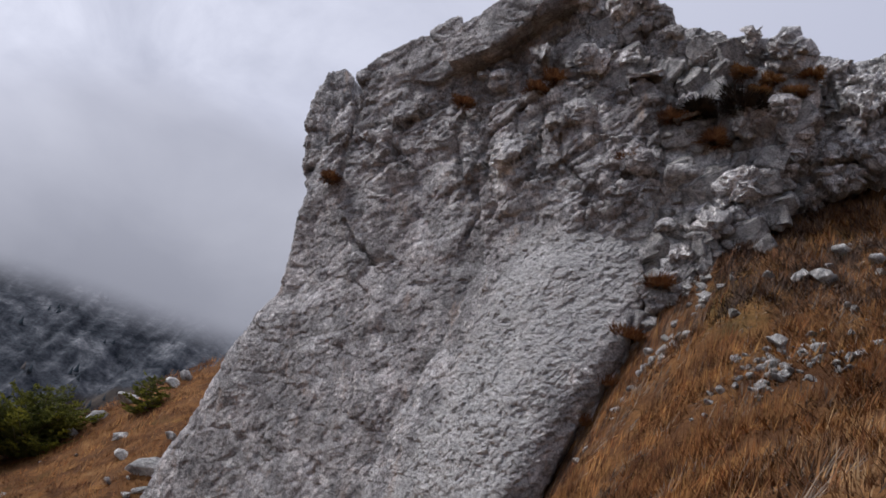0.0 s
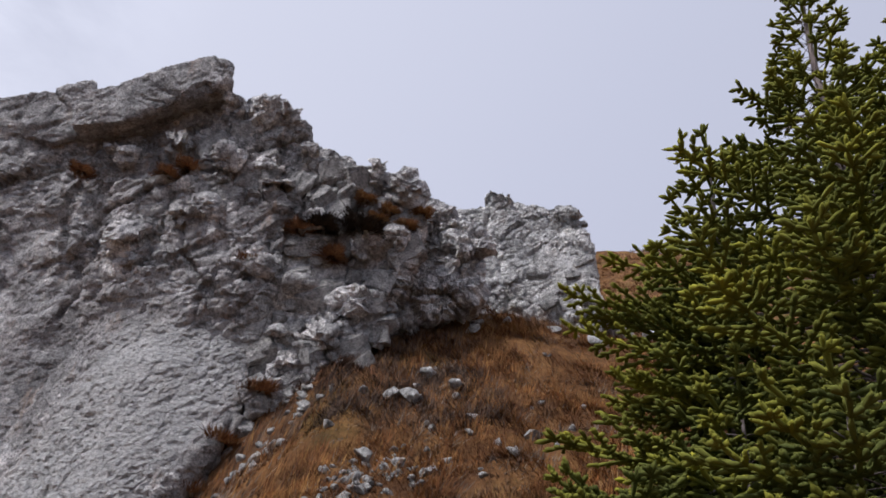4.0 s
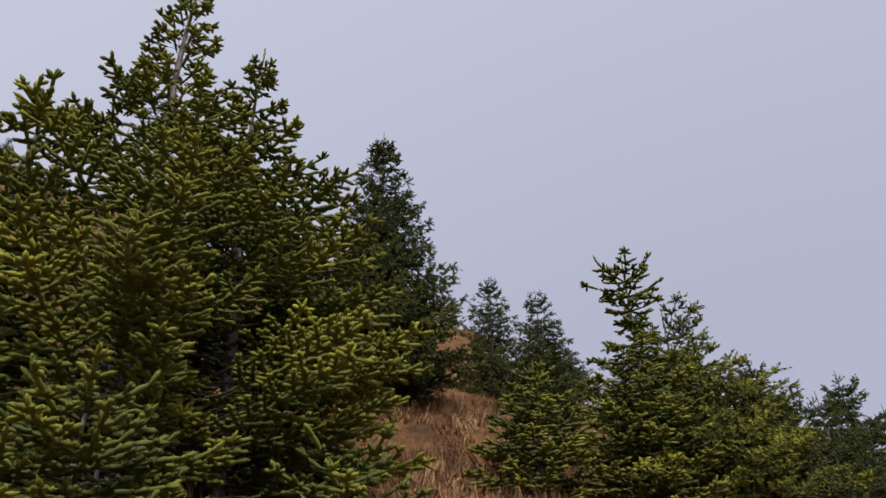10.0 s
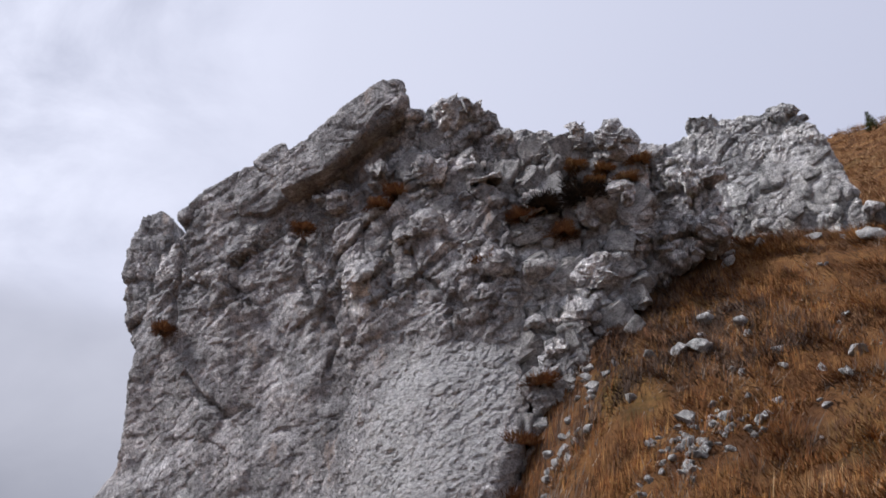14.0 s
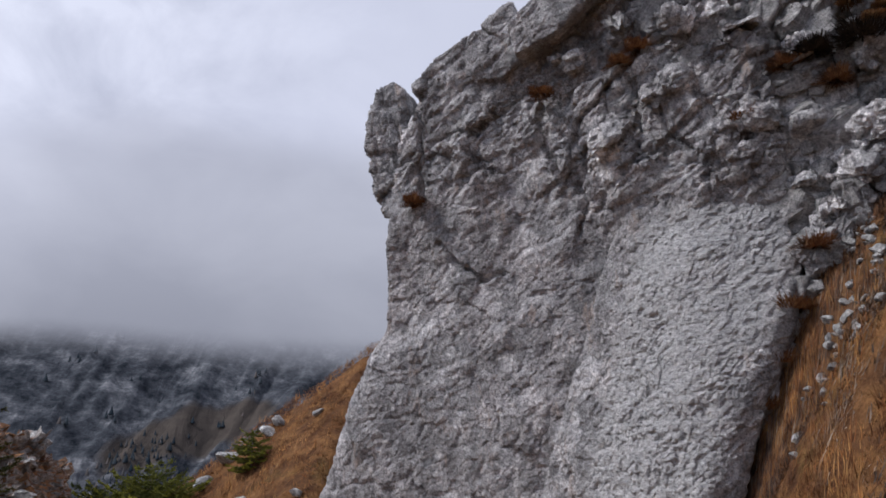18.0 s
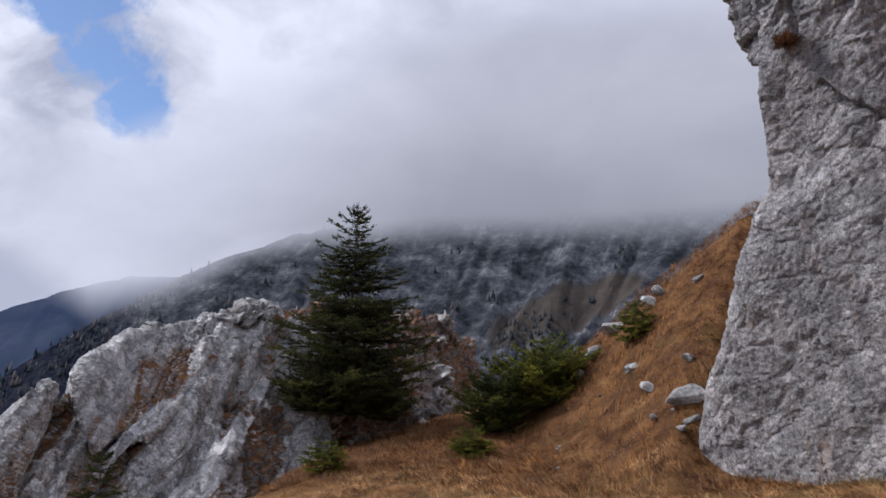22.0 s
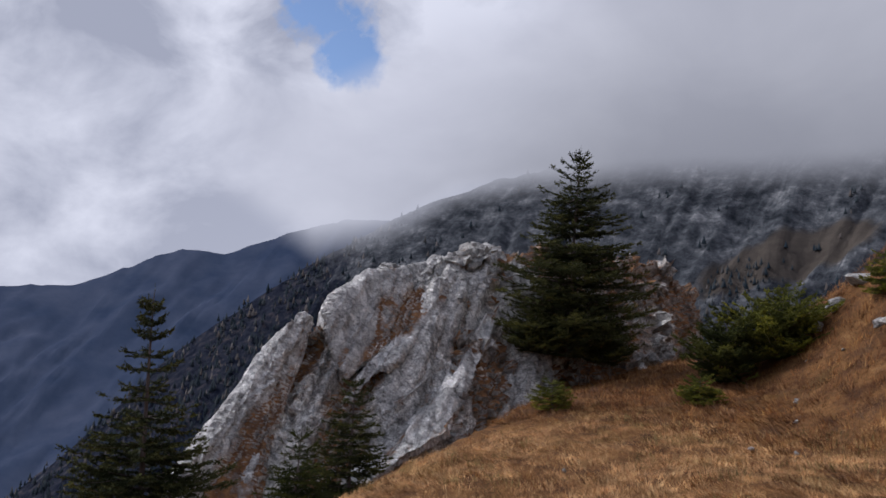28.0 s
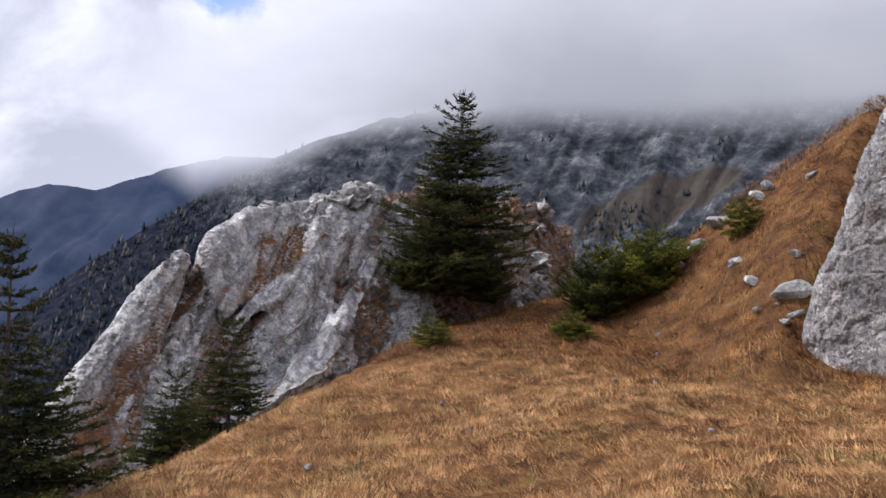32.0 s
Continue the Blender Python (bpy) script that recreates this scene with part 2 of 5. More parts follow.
    seam = m.math("MULTIPLY", m.math("SUBTRACT", 1.0, joint), m.span(m.noise(1.3, 3, 0.5), 0.48, 0.6))
    col = m.mix(m.math("MULTIPLY", seam, 0.85 * joints), col, dark)
    if worn:
        # where water and boots have kept the stone clean it is paler and finer
        clean = m.span(m.math("ADD", m.attr("worn"), m.math("MULTIPLY", m.math("SUBTRACT", m.noise(2.4, 8, 0.7), 0.5), 0.9)), 0.25, 0.75)
        skin = m.ramp(m.noise(15.0, 9, 0.75, m.mapped((1, 1, 1.8)), 0.2), [(0.36, (0.13, 0.13, 0.13)), (0.44, (0.38, 0.38, 0.378)), (0.52, (0.48, 0.48, 0.475)), (0.64, (0.70, 0.70, 0.69))])
        skin = m.mix(1.0, skin, m.ramp(blotch, [(0.34, (0.86, 0.86, 0.86)), (0.6, (1.08, 1.08, 1.07))]), "MULTIPLY")
        col = m.mix(m.math("MULTIPLY", clean, 0.85), col, skin)
    if sod:
        # soil and withered turf lodge in the hollows between the ribs
        hol = m.math("ADD", m.attr("hollow"), m.math("MULTIPLY", m.math("SUBTRACT", m.noise(0.9, 7, 0.7), 0.5), 3.2))
        lie = m.math("MULTIPLY", m.span(m.up(), 0.0, 0.35), m.span(hol, sod[0], sod[1]))
        g = m.ramp(m.noise(3.6, 9, 0.78), [(0.3, (0.055, 0.034, 0.028)), (0.45, (0.15, 0.080, 0.045)), (0.57, (0.28, 0.145, 0.066)), (0.72, (0.40, 0.25, 0.115))])
        col = m.mix(lie, col, g)
    h = m.math("ADD", m.math("MULTIPLY", fine, 1.0), m.math("MULTIPLY", pit, 0.16))
    h = m.math("ADD", h, m.math("ADD", m.math("MULTIPLY", blotch, 0.4), m.math("MULTIPLY", step, facet)))
    h = m.math("ADD", h, m.math("SUBTRACT", m.math("MULTIPLY", grit, 0.40), m.math("MULTIPLY", seam, 0.25)))
    return m.done(col, h, 1.0, 0.05)


ROCK = limestone("limestone", joints=0.12, facet=0.35, warm=0.48, worn=True)
ROCK_BROKEN = limestone("jointed_limestone", (0.68, 0.676, 0.674), (0.48, 0.476, 0.474), joints=0.2, facet=0.4, warm=0.3)
ROCK_BACK = limestone("light_grey_limestone", (0.70, 0.70, 0.69), (0.50, 0.50, 0.495), (0.14, 0.14, 0.14), pale=0.3, warm=0.12)
ROCK_PIECE = limestone("broken_limestone", (0.56, 0.555, 0.545), (0.38, 0.375, 0.37), (0.14, 0.14, 0.14), pale=0.3, warm=0.15, scale=0.22, joints=0.3, facet=0.5)
ROCK_WHITE = limestone("white_limestone", (0.70, 0.70, 0.685), (0.50, 0.50, 0.485), (0.3, 0.3, 0.3), pale=0.9, warm=0.05, scale=0.25, joints=0.3)
ROCK_TURF = limestone("ribbed_limestone", (0.74, 0.74, 0.725), (0.52, 0.52, 0.51), (0.14, 0.14, 0.14), pale=0.5, warm=0.06, scale=0.5, sod=(0.8, 1.4), joints=0.35, facet=0.5)


def meadow():
    m = Mat("dry_meadow", 1.0, 0.05)
    v = m.mapped((1, 1, 1))
    clump = m.noise(1.6, 6, 0.65, v)
    fine = m.noise(14, 8, 0.75, v)
    col = m.ramp(clump, [(0.28, (0.055, 0.030, 0.020)), (0.45, (0.13, 0.066, 0.032)), (0.6, (0.22, 0.115, 0.048)), (0.8, (0.30, 0.18, 0.085))])
    col = m.mix(1.0, col, m.ramp(fine, [(0.3, (0.5, 0.48, 0.45)), (0.7, (1.3, 1.3, 1.3))]), "MULTIPLY")
    green = m.span(m.noise(0.45, 5, 0.6), 0.56, 0.72)
    col = m.mix(m.math("MULTIPLY", green, 0.35), col, (0.16, 0.15, 0.045))
    pos = m.node("ShaderNodeSeparateXYZ")
    m.link(m.co.outputs["Object"], pos.inputs[0])
    low = m.math("MAXIMUM", m.span(pos.outputs[2], -6.0, -10.0), m.span(pos.outputs[0], -26.0, -32.0))
    # Valley woods: distant haze is put into their bluish colour.
    wood = m.ramp(m.noise(0.5, 8, 0.75), [(0.35, (0.016, 0.021, 0.030)), (0.6, (0.038, 0.043, 0.054)), (0.75, (0.085, 0.074, 0.074))])
    col = m.mix(low, col, wood)
    h = m.math("ADD", clump, m.math("MULTIPLY", fine, 0.5))
    return m.done(col, h, 0.8, 0.12)


MEADOW = meadow()


def blades(name, dark, mid, straw, withered=0.25, green=0.0):
    m = Mat(name, 0.85, 0.15)
    info = m.node("ShaderNodeNewGeometry")
    tone = m.ramp(info.outputs["Random Per Island"], [(0.0, dark), (0.45, mid), (1.0, straw)])
    patch = m.noise(0.7, 5, 0.6)
    col = m.mix(m.span(patch, 0.38, 0.60), m.mix(0.65, tone, dark), tone)
    clump = m.noise(3.0, 3, 0.6)
    col = m.mix(1.0, col, m.ramp(clump, [(0.34, (0.42, 0.38, 0.36)), (0.5, (0.95, 0.95, 0.95)), (0.68, (1.4, 1.36, 1.25))]), "MULTIPLY")
    olive = m.span(m.noise(0.9, 6, 0.7, m.mapped((1, 1, 1), (0.3, 0.2, 0.9))), 0.52, 0.66)
    col = m.mix(m.math("MULTIPLY", olive, green), col, m.mix(0.5, (0.26, 0.22, 0.075), tone))
    grey = m.span(m.noise(1.3, 5, 0.7), 0.54, 0.64)
    col = m.mix(m.math("MULTIPLY", grey, withered), col, m.mix(0.4, (0.15, 0.115, 0.09), tone))
    m.link(col, m.b.inputs["Base Color"])
    m.b.inputs["Transmission Weight"].default_value = 0.0
    return m.m


GRASS = blades("dry_grass_blades", (0.080, 0.032, 0.015), (0.235, 0.095, 0.029), (0.40, 0.225, 0.08), 0.7)
GRASS_TAN = blades("tan_blades", (0.14, 0.064, 0.030), (0.30, 0.165, 0.072), (0.47, 0.32, 0.165), 0.4)
GRASS_PALE = blades("straw_blades", (0.34, 0.165, 0.072), (0.52, 0.29, 0.125), (0.62, 0.42, 0.21), 0.25, 0.6)


def needles(name, old, young):
    m = Mat(name, 0.9, 0.04)
    tip = m.attr("young")
    info = m.node("ShaderNodeNewGeometry")
    var = m.span(info.outputs["Random Per Island"], 0, 1, 0.88, 1.12)
    patch = m.noise(1.8, 4, 0.6)
    k = m.math("MULTIPLY", tip, m.span(patch, 0.35, 0.62, 0.2, 1.15))
    # Yellow-green young shoots; lit tips and a dark crown inside are painted in too.
    col = m.mix(k, old, young)
    col = m.mix(1.0, col, m.mix(1.0, (1, 1, 1), var, "MULTIPLY"), "MULTIPLY")
    m.link(col, m.b.inputs["Base Color"])
    return m.m


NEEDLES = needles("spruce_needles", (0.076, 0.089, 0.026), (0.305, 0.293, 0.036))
# Darker copy of the same needles, for background spruces and bushes.
NEEDLES_FAR = needles("darker_spruce_needles", (0.036, 0.046, 0.018), (0.15, 0.152, 0.032))
# Same needles with shade put into their colour, for spruces that stand dark.
NEEDLES_DARK = needles("shade_painted_needles", (0.040, 0.048, 0.023), (0.155, 0.150, 0.042))


def bark():
    m = Mat("spruce_bark", 0.95, 0.1)
    n = m.noise(9, 7, 0.7, m.mapped((1, 1, 0.35)))
    return m.done(m.ramp(n, [(0.3, (0.065, 0.053, 0.050)), (0.7, (0.23, 0.19, 0.18))]), n, 0.8, 0.02)


BARK = bark()


def far_slope():
    """Distant mountainside: grey rock in slanting ribs and gullies, dark conifer woods lower down, one brown alp; blue
    haze is painted into rock and woods.
    """
    m = Mat("mountain_side", 1.0, 0.0)
    at = m.node("ShaderNodeAttribute")
    at.attribute_name = "run"
    run = at.outputs["Vector"]
    ribs = m.noise(1.0, 10, 0.72, run, 0.25)
    fine = m.noise(1.0, 9, 0.75, m.mapped((0.035, 0.035, 0.045)))
    patch = m.noise(1.0, 6, 0.62, m.mapped((0.006, 0.006, 0.009)), 0.6)
    speck = m.noise(1.0, 4, 0.7, m.mapped((0.09, 0.09, 0.06)))
    rock = m.ramp(m.math("ADD", m.math("MULTIPLY", ribs, 0.28), m.math("MULTIPLY", fine, 0.80)), [(0.44, (0.022, 0.026, 0.032)), (0.53, (0.060, 0.066, 0.076)), (0.60, (0.110, 0.117, 0.128)), (0.72, (0.30, 0.305, 0.315))])
    wood = m.ramp(speck, [(0.35, (0.010, 0.013, 0.024)), (0.55, (0.028, 0.032, 0.046)), (0.72, (0.085, 0.072, 0.074))])
    k = m.math("ADD", m.attr("wooded"), m.math("ADD", m.math("MULTIPLY", m.math("SUBTRACT", patch, 0.5), 2.6), m.math("MULTIPLY", m.math("SUBTRACT", ribs, 0.5), -1.2)))
    col = m.mix(m.span(k, 0.35, 0.65), rock, wood)
    alp = m.ramp(fine, [(0.3, (0.055, 0.048, 0.043)), (0.7, (0.10, 0.086, 0.074))])
    col = m.mix(m.span(m.math("ADD", m.attr("alp"), m.math("MULTIPLY", m.math("SUBTRACT", patch, 0.5), 0.8)), 0.4, 0.6), col, alp)
    return m.done(col, m.math("ADD", fine, ribs), 0.5, 8.0)


MOUNTAIN = far_slope()


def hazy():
    """Range so far off that only blue air shows, painted as colour and glow."""
    m = Mat("painted_haze_ridge", 1.0, 0.0)
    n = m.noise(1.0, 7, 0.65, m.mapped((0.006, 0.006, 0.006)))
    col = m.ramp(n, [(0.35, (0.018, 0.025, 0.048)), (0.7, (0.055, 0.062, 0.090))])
    # The ridge gives no light; this glow stands for the hazy air.
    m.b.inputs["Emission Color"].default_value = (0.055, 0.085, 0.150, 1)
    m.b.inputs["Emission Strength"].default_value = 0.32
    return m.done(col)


HAZY = hazy()
ROCK_MOUND = limestone("mound_limestone", (0.74, 0.74, 0.72), (0.48, 0.48, 0.47), (0.10, 0.10, 0.10), warm=0.1, scale=0.5, sod=(0.0, 0.7), joints=0.4, facet=0.6)
ROCK_SODDY = limestone("turfed_limestone", (0.60, 0.60, 0.58), (0.36, 0.36, 0.35), (0.10, 0.10, 0.10), warm=0.2, scale=0.5, sod=(-1.3, -0.8))


HEATH = blades("dark_heath", (0.010, 0.008, 0.007), (0.028, 0.022, 0.017), (0.06, 0.044, 0.03), 0.0)
RUST = blades("rust_blades", (0.085, 0.040, 0.025), (0.22, 0.105, 0.050), (0.36, 0.21, 0.10))
OLIVE = blades("olive_blades", (0.10, 0.085, 0.030), (0.22, 0.18, 0.065), (0.36, 0.29, 0.12), 0.2)
DUSK = blades("dead_stalks", (0.045, 0.030, 0.024), (0.11, 0.074, 0.055), (0.21, 0.145, 0.105), 0.3)
GREY_GRASS = blades("withered_blades", (0.10, 0.075, 0.060), (0.22, 0.175, 0.14), (0.36, 0.29, 0.22))

# ---------------------------------------------------------------- helpers for things
def part(name, mesh, material, parent, label=""):
    """Links a mesh (or a bmesh) as one object under a thing or a part."""
    if isinstance(mesh, bmesh.types.BMesh):
        bm, mesh = mesh, bpy.data.meshes.new(name)
        bm.to_mesh(mesh)
        bm.free()
    if material and not mesh.materials:
        mesh.materials.append(material)
    ob = new(name, mesh)
    if parent:
        ob.parent = parent
    if label:
        ob["label"] = label
    return ob


def fast_mesh(name, verts, tris, material, smooth=False):
    """A triangle mesh from numpy arrays."""
    me = bpy.data.meshes.new(name)
    verts, tris = np.asarray(verts, np.float32), np.asarray(tris, np.int32)
    me.vertices.add(len(verts))
    me.vertices.foreach_set("co", verts.ravel())
    me.loops.add(len(tris) * 3)
    me.loops.foreach_set("vertex_index", tris.ravel())
    me.polygons.add(len(tris))
    me.polygons.foreach_set("loop_start", np.arange(0, len(tris) * 3, 3, dtype=np.int32))
    me.update(calc_edges=True)
    me.materials.append(material)
    if smooth:
        me.shade_smooth()
    return me


def smooth01(x, a, b):
    k = np.clip((x - a) / (b - a), 0, 1)
    return k * k * (3 - 2 * k)


def bumps(x, y, scale, seed):
    """Cheap smooth noise for arrays, about -1 to 1."""
    g = np.random.RandomState(seed)
    out = 0 * x
    for k in range(7):
        a, ph, f = g.uniform(0, 6.283), g.uniform(0, 6.283), g.uniform(0.6, 1.7) / scale
        out = out + np.sin((x * np.cos(a) + y * np.sin(a)) * f * 6.283 + ph)
    return out / 4.0


def scramble(ix, iy, iz, seed):
    """Whole numbers to an even spread of 32-bit numbers."""
    h = ix.astype(np.uint32) * np.uint32(0x8DA6B343) ^ iy.astype(np.uint32) * np.uint32(0xD8163841) ^ iz.astype(np.uint32) * np.uint32(0xCB1AB31F) ^ np.uint32((seed * 2654435761) & 0xFFFFFFFF)
    h = (h ^ (h >> np.uint32(15))) * np.uint32(0x85EBCA6B)
    h = (h ^ (h >> np.uint32(13))) * np.uint32(0xC2B2AE35)
    return h ^ (h >> np.uint32(16))


def share(h, k):
    """A number from 0 to 1 out of a scrambled one; k picks another."""
    g = (h ^ np.uint32(k * 0x9E3779B1 & 0xFFFFFFFF)) * np.uint32(0x27D4EB2F)
    return ((g ^ (g >> np.uint32(15))) & np.uint32(0xFFFF)).astype(np.float32) / 65535.0


def lattice(p, seed):
    """Smooth noise from -1 to 1 at the points p."""
    i = np.floor(p)
    f = (p - i).astype(np.float32)
    i = i.astype(np.int64)
    u = f * f * f * (f * (f * 6 - 15) + 10)
    out = np.zeros(len(p), np.float32)
    for dx in (0, 1):
        for dy in (0, 1):
            for dz in (0, 1):
                w = (u[:, 0] if dx else 1 - u[:, 0]) * (u[:, 1] if dy else 1 - u[:, 1]) * (u[:, 2] if dz else 1 - u[:, 2])
                out += w * (share(scramble(i[:, 0] + dx, i[:, 1] + dy, i[:, 2] + dz, seed), 1) * 2 - 1)
    return out


TWIST = np.array(Euler((0.7, 0.4, 1.1)).to_matrix())


def cloudy(p, seed, octaves=4, gain=0.5):
    out, amp = np.zeros(len(p), np.float32), 1.0
    for k in range(octaves):
        out += amp * lattice(p, seed + k)
        p, amp = (p @ TWIST) * 2.03 + 3.7, amp * gain
    return out


def broken(p, seed, joint=0.16, tilt=1.0):
    """Pieces with sunk joints: each stands and leans its own way. About -1 to 1."""
    i = np.floor(p - 0.5).astype(np.int64)
    n = len(p)
    f1, f2 = np.full(n, 9.0, np.float32), np.full(n, 9.0, np.float32)
    lean = np.zeros(n, np.float32)
    for dx in (0, 1):
        for dy in (0, 1):
            for dz in (0, 1):
                c = i + [dx, dy, dz]
                h = scramble(c[:, 0], c[:, 1], c[:, 2], seed)
                d = p - c - 0.5 - 0.8 * (np.stack([share(h, k) for k in (1, 2, 3)], -1) - 0.5)
                r = np.sqrt((d * d).sum(1))
                near = r < f1
                f2 = np.where(near, f1, np.minimum(f2, r))
                f1 = np.where(near, r, f1)
                own = (d * (np.stack([share(h, k) for k in (4, 5, 6)], -1) - 0.5)).sum(1) * 2.6 * tilt + 1.1 * (share(h, 7) - 0.5)
                lean = np.where(near, own, lean)
    return np.clip(lean, -0.9, 0.9) - 0.9 * (1 - smooth01(f2 - f1, 0.0, joint)) + 0.2


# ---------------------------------------------------------------- ground
def height(x, y, fine=True):
    """The mountainside: a gentle meadow towards the valley, a steep slope above the path, a crest, a drop."""
    x, y = np.asarray(x, float), np.asarray(y, float)
    low = 0.79 + 0.17 * x + (0.075 + 0.09 * smooth01(-x, 5, 16)) * np.clip(y, -60, 34)
    past = -(x + 12.2 + 0.38 * (y - 3))
    low = low - 0.8 * np.clip(past, 0, 400) * (1 - smooth01(y, 13, 20)) - 0.8 * np.clip(-19 - x, 0, 400)
    low = low - 0.9 * np.clip(y - 30, 0, 400)
    yy = np.clip(y, -12, 60)
    high = 0.1 + 0.55 * x + 0.30 * yy + (2.9 - 0.3 * np.clip(x - 5.5, 0, 4)) * smooth01(y, 6.5, 12) * smooth01(x, 0.2, 2.8)
    high = high - np.clip(0.22 * yy, 0, 2.64) * (1 - smooth01(x, -1.5, 2.4)) + 0.25 * np.clip(yy - 13, 0, 40) * smooth01(x, 4, 10)
    high = high + 0.3 * np.clip(y, -40, 0) - 0.55 * np.clip(x - 17, 0, 400) * (1 - smooth01(y, -4, 3))
    bank = 3.9 + 0.67 * (x + 11.4) + 0.75 * (y - 22.3) - 3.0 * smooth01(x, -7.1, -4.7) - 1.15 * np.clip(y - 22.6 - 0.29 * (x + 11.4), 0, 400)
    k = 0.30

    def over(p, q):
        return 0.5 * (p + q + np.sqrt((p - q) ** 2 + 4 * k * k)) - 0.10

    h = over(over(low, high), bank)
    s = 0.823 * x + 0.569 * y
    h = h - 0.75 * np.clip(s - 33, 0, 3000)
    h = h - 0.45 * np.exp(-((x - 0.2) ** 2 + y ** 2) / 1.3)
    off = 12.9 - 0.42 * x - 0.2 * h - y
    h = h - 0.50 * np.exp(-((off - 1.0) / 0.55) ** 2) * smooth01(x, -0.6, 0.4) * (1 - smooth01(x, 1.8, 2.8))
    if fine:
        h = h + 0.10 * bumps(x, y, 5.5, 3) + 0.05 * bumps(x, y, 1.7, 4) + (0.03 + 0.05 * smooth01(x, 0, 3)) * bumps(x, y, 0.8, 5) + 0.03 * smooth01(x, 0, 3) * bumps(x, y, 0.45, 6)
    return np.maximum(h, -430 + 0 * h)


def ground_at(x, y):
    return float(height(x, y))


def build_ground():
    radii = np.concatenate([[0.0], 0.35 * 1.03 ** np.arange(1, 115), 10.4 * 1.055 ** np.arange(1, 114)])
    radii = radii[radii < 4500]
    n_az = 430
    az = np.linspace(0, 2 * math.pi, n_az, endpoint=False)
    R, A = np.meshgrid(radii[1:], az, indexing="ij")
    X, Y = R * np.sin(A) - 1.0, R * np.cos(A) + 2.0
    Z = height(X, Y)
    verts = np.concatenate([[[-1.0, 2.0, float(height(-1.0, 2.0))]], np.stack([X, Y, Z], -1).reshape(-1, 3)])
    nr = len(radii) - 1
    i, j = np.meshgrid(np.arange(nr - 1), np.arange(n_az), indexing="ij")
    a = 1 + i * n_az + j
    b = 1 + i * n_az + (j + 1) % n_az
    c, d = a + n_az, b + n_az
    tris = np.concatenate([np.stack([a, b, d], -1).reshape(-1, 3), np.stack([a, d, c], -1).reshape(-1, 3)])
    fan = np.stack([np.zeros(n_az, int), 1 + (np.arange(n_az) + 1) % n_az, 1 + np.arange(n_az)], -1)
    tris = np.concatenate([tris, fan])[:, ::-1]
    ob = new("ground", fast_mesh("ground", verts, tris, MEADOW, True))
    tagged(ob, "steep mountain meadow of dry orange-brown grass", "ground", kind="structure")


build_ground()


# ---------------------------------------------------------------- mountains and the cloud on them
def range_strip(name, label, az0, az1, skyline, r_foot, z_foot, r_top, rough, seed, material, steps=(420, 90)):
    """A mountain range seen across the valley: from its foot up to an uneven crest; skyline: pairs of heading and slope angle."""
    na, nr = steps
    az = np.linspace(az0, az1, na)
    el = np.interp(az, [p[0] for p in skyline], [p[1] for p in skyline])
    verts = []
    for j in range(nr):
        k = j / (nr - 1)
        for i in range(na):
            a = radians(az[i])
            r = r_foot + (r_top - r_foot) * k
            top = r_top * math.tan(radians(el[i])) + 2
            z = z_foot + (top - z_foot) * k ** 1.15
            p = Vector((math.sin(a) * r, math.cos(a) * r, 0))
            q = Vector((az[i] * 0.20 - 3.0 * k, 1.6 * k, seed))
            q = q + 0.5 * noise.noise_vector(q * 1.3)
            n = noise.ridged_multi_fractal(q, 0.9, 2.1, 5, 0.9, 2.0) - 1.0
            n2 = noise.fractal(q * 3.0, 1.0, 2.0, 4)
            z += rough * (n * 0.5 + n2 * 0.7) * min(1, k * 3) * (1 - 0.7 * smooth01(np.float64(k), 0.75, 1.0))
            verts.append((p.x, p.y, z))
    verts = np.array(verts)
    i, j = np.meshgrid(np.arange(na - 1), np.arange(nr - 1), indexing="ij")
    a = j * na + i
    tris = np.concatenate([np.stack([a, a + 1, a + na + 1], -1).reshape(-1, 3), np.stack([a, a + na + 1, a + na], -1).reshape(-1, 3)])
    me = fast_mesh(name, verts, tris, material, True)
    K, A = np.meshgrid(np.linspace(0, 1, nr), az, indexing="ij")
    flow = np.stack([A.ravel() * 0.22, K.ravel() * 6.0, 0 * A.ravel() + seed], -1)
    bow, cut = cloudy(flow, 5, 4).reshape(A.shape), cloudy(flow + 40, 6, 4).reshape(A.shape)
    run = np.stack([A * 1.5 - 26.0 * K + 2.2 * bow, 9.0 * K + 0.1 * A + 1.5 * cut, 0 * K + seed], -1)
    wooded = 1.25 - 1.5 * smooth01(A, -62, -44) + 0.75 * (1 - smooth01(K, 0.45, 0.85)) - 0.25 * smooth01(K, 0.75, 0.95)
    alp = np.exp(-((A + 24) / 6.0) ** 4) * np.exp(-((K - 0.69 - 0.007 * (A + 24)) / 0.055) ** 2)
    for tag, vals in (("wooded", wooded), ("alp", alp)):
        me.attributes.new(tag, "FLOAT", "POINT").data.foreach_set("value", vals.ravel().astype(np.float32))
    me.attributes.new("run", "FLOAT_VECTOR", "POINT").data.foreach_set("vector", run.reshape(-1).astype(np.float32))
    return tagged(new(name, me), label, "mountain", kind="structure")


_mountain = range_strip("backdrop_mountain", "grey rocky mountainside with dark woods under cloud", -100, 20,
            [(-100, -25), (-76, -12), (-70, -6.5), (-66, -2.0), (-60, 2.6), (-54, 6.6), (-49, 9.6), (-44, 11.4), (-40, 12.2), (-30, 14.5), (-15, 15.5), (20, 15)],
            420, -230, 1000, 15, 3.1, MOUNTAIN)
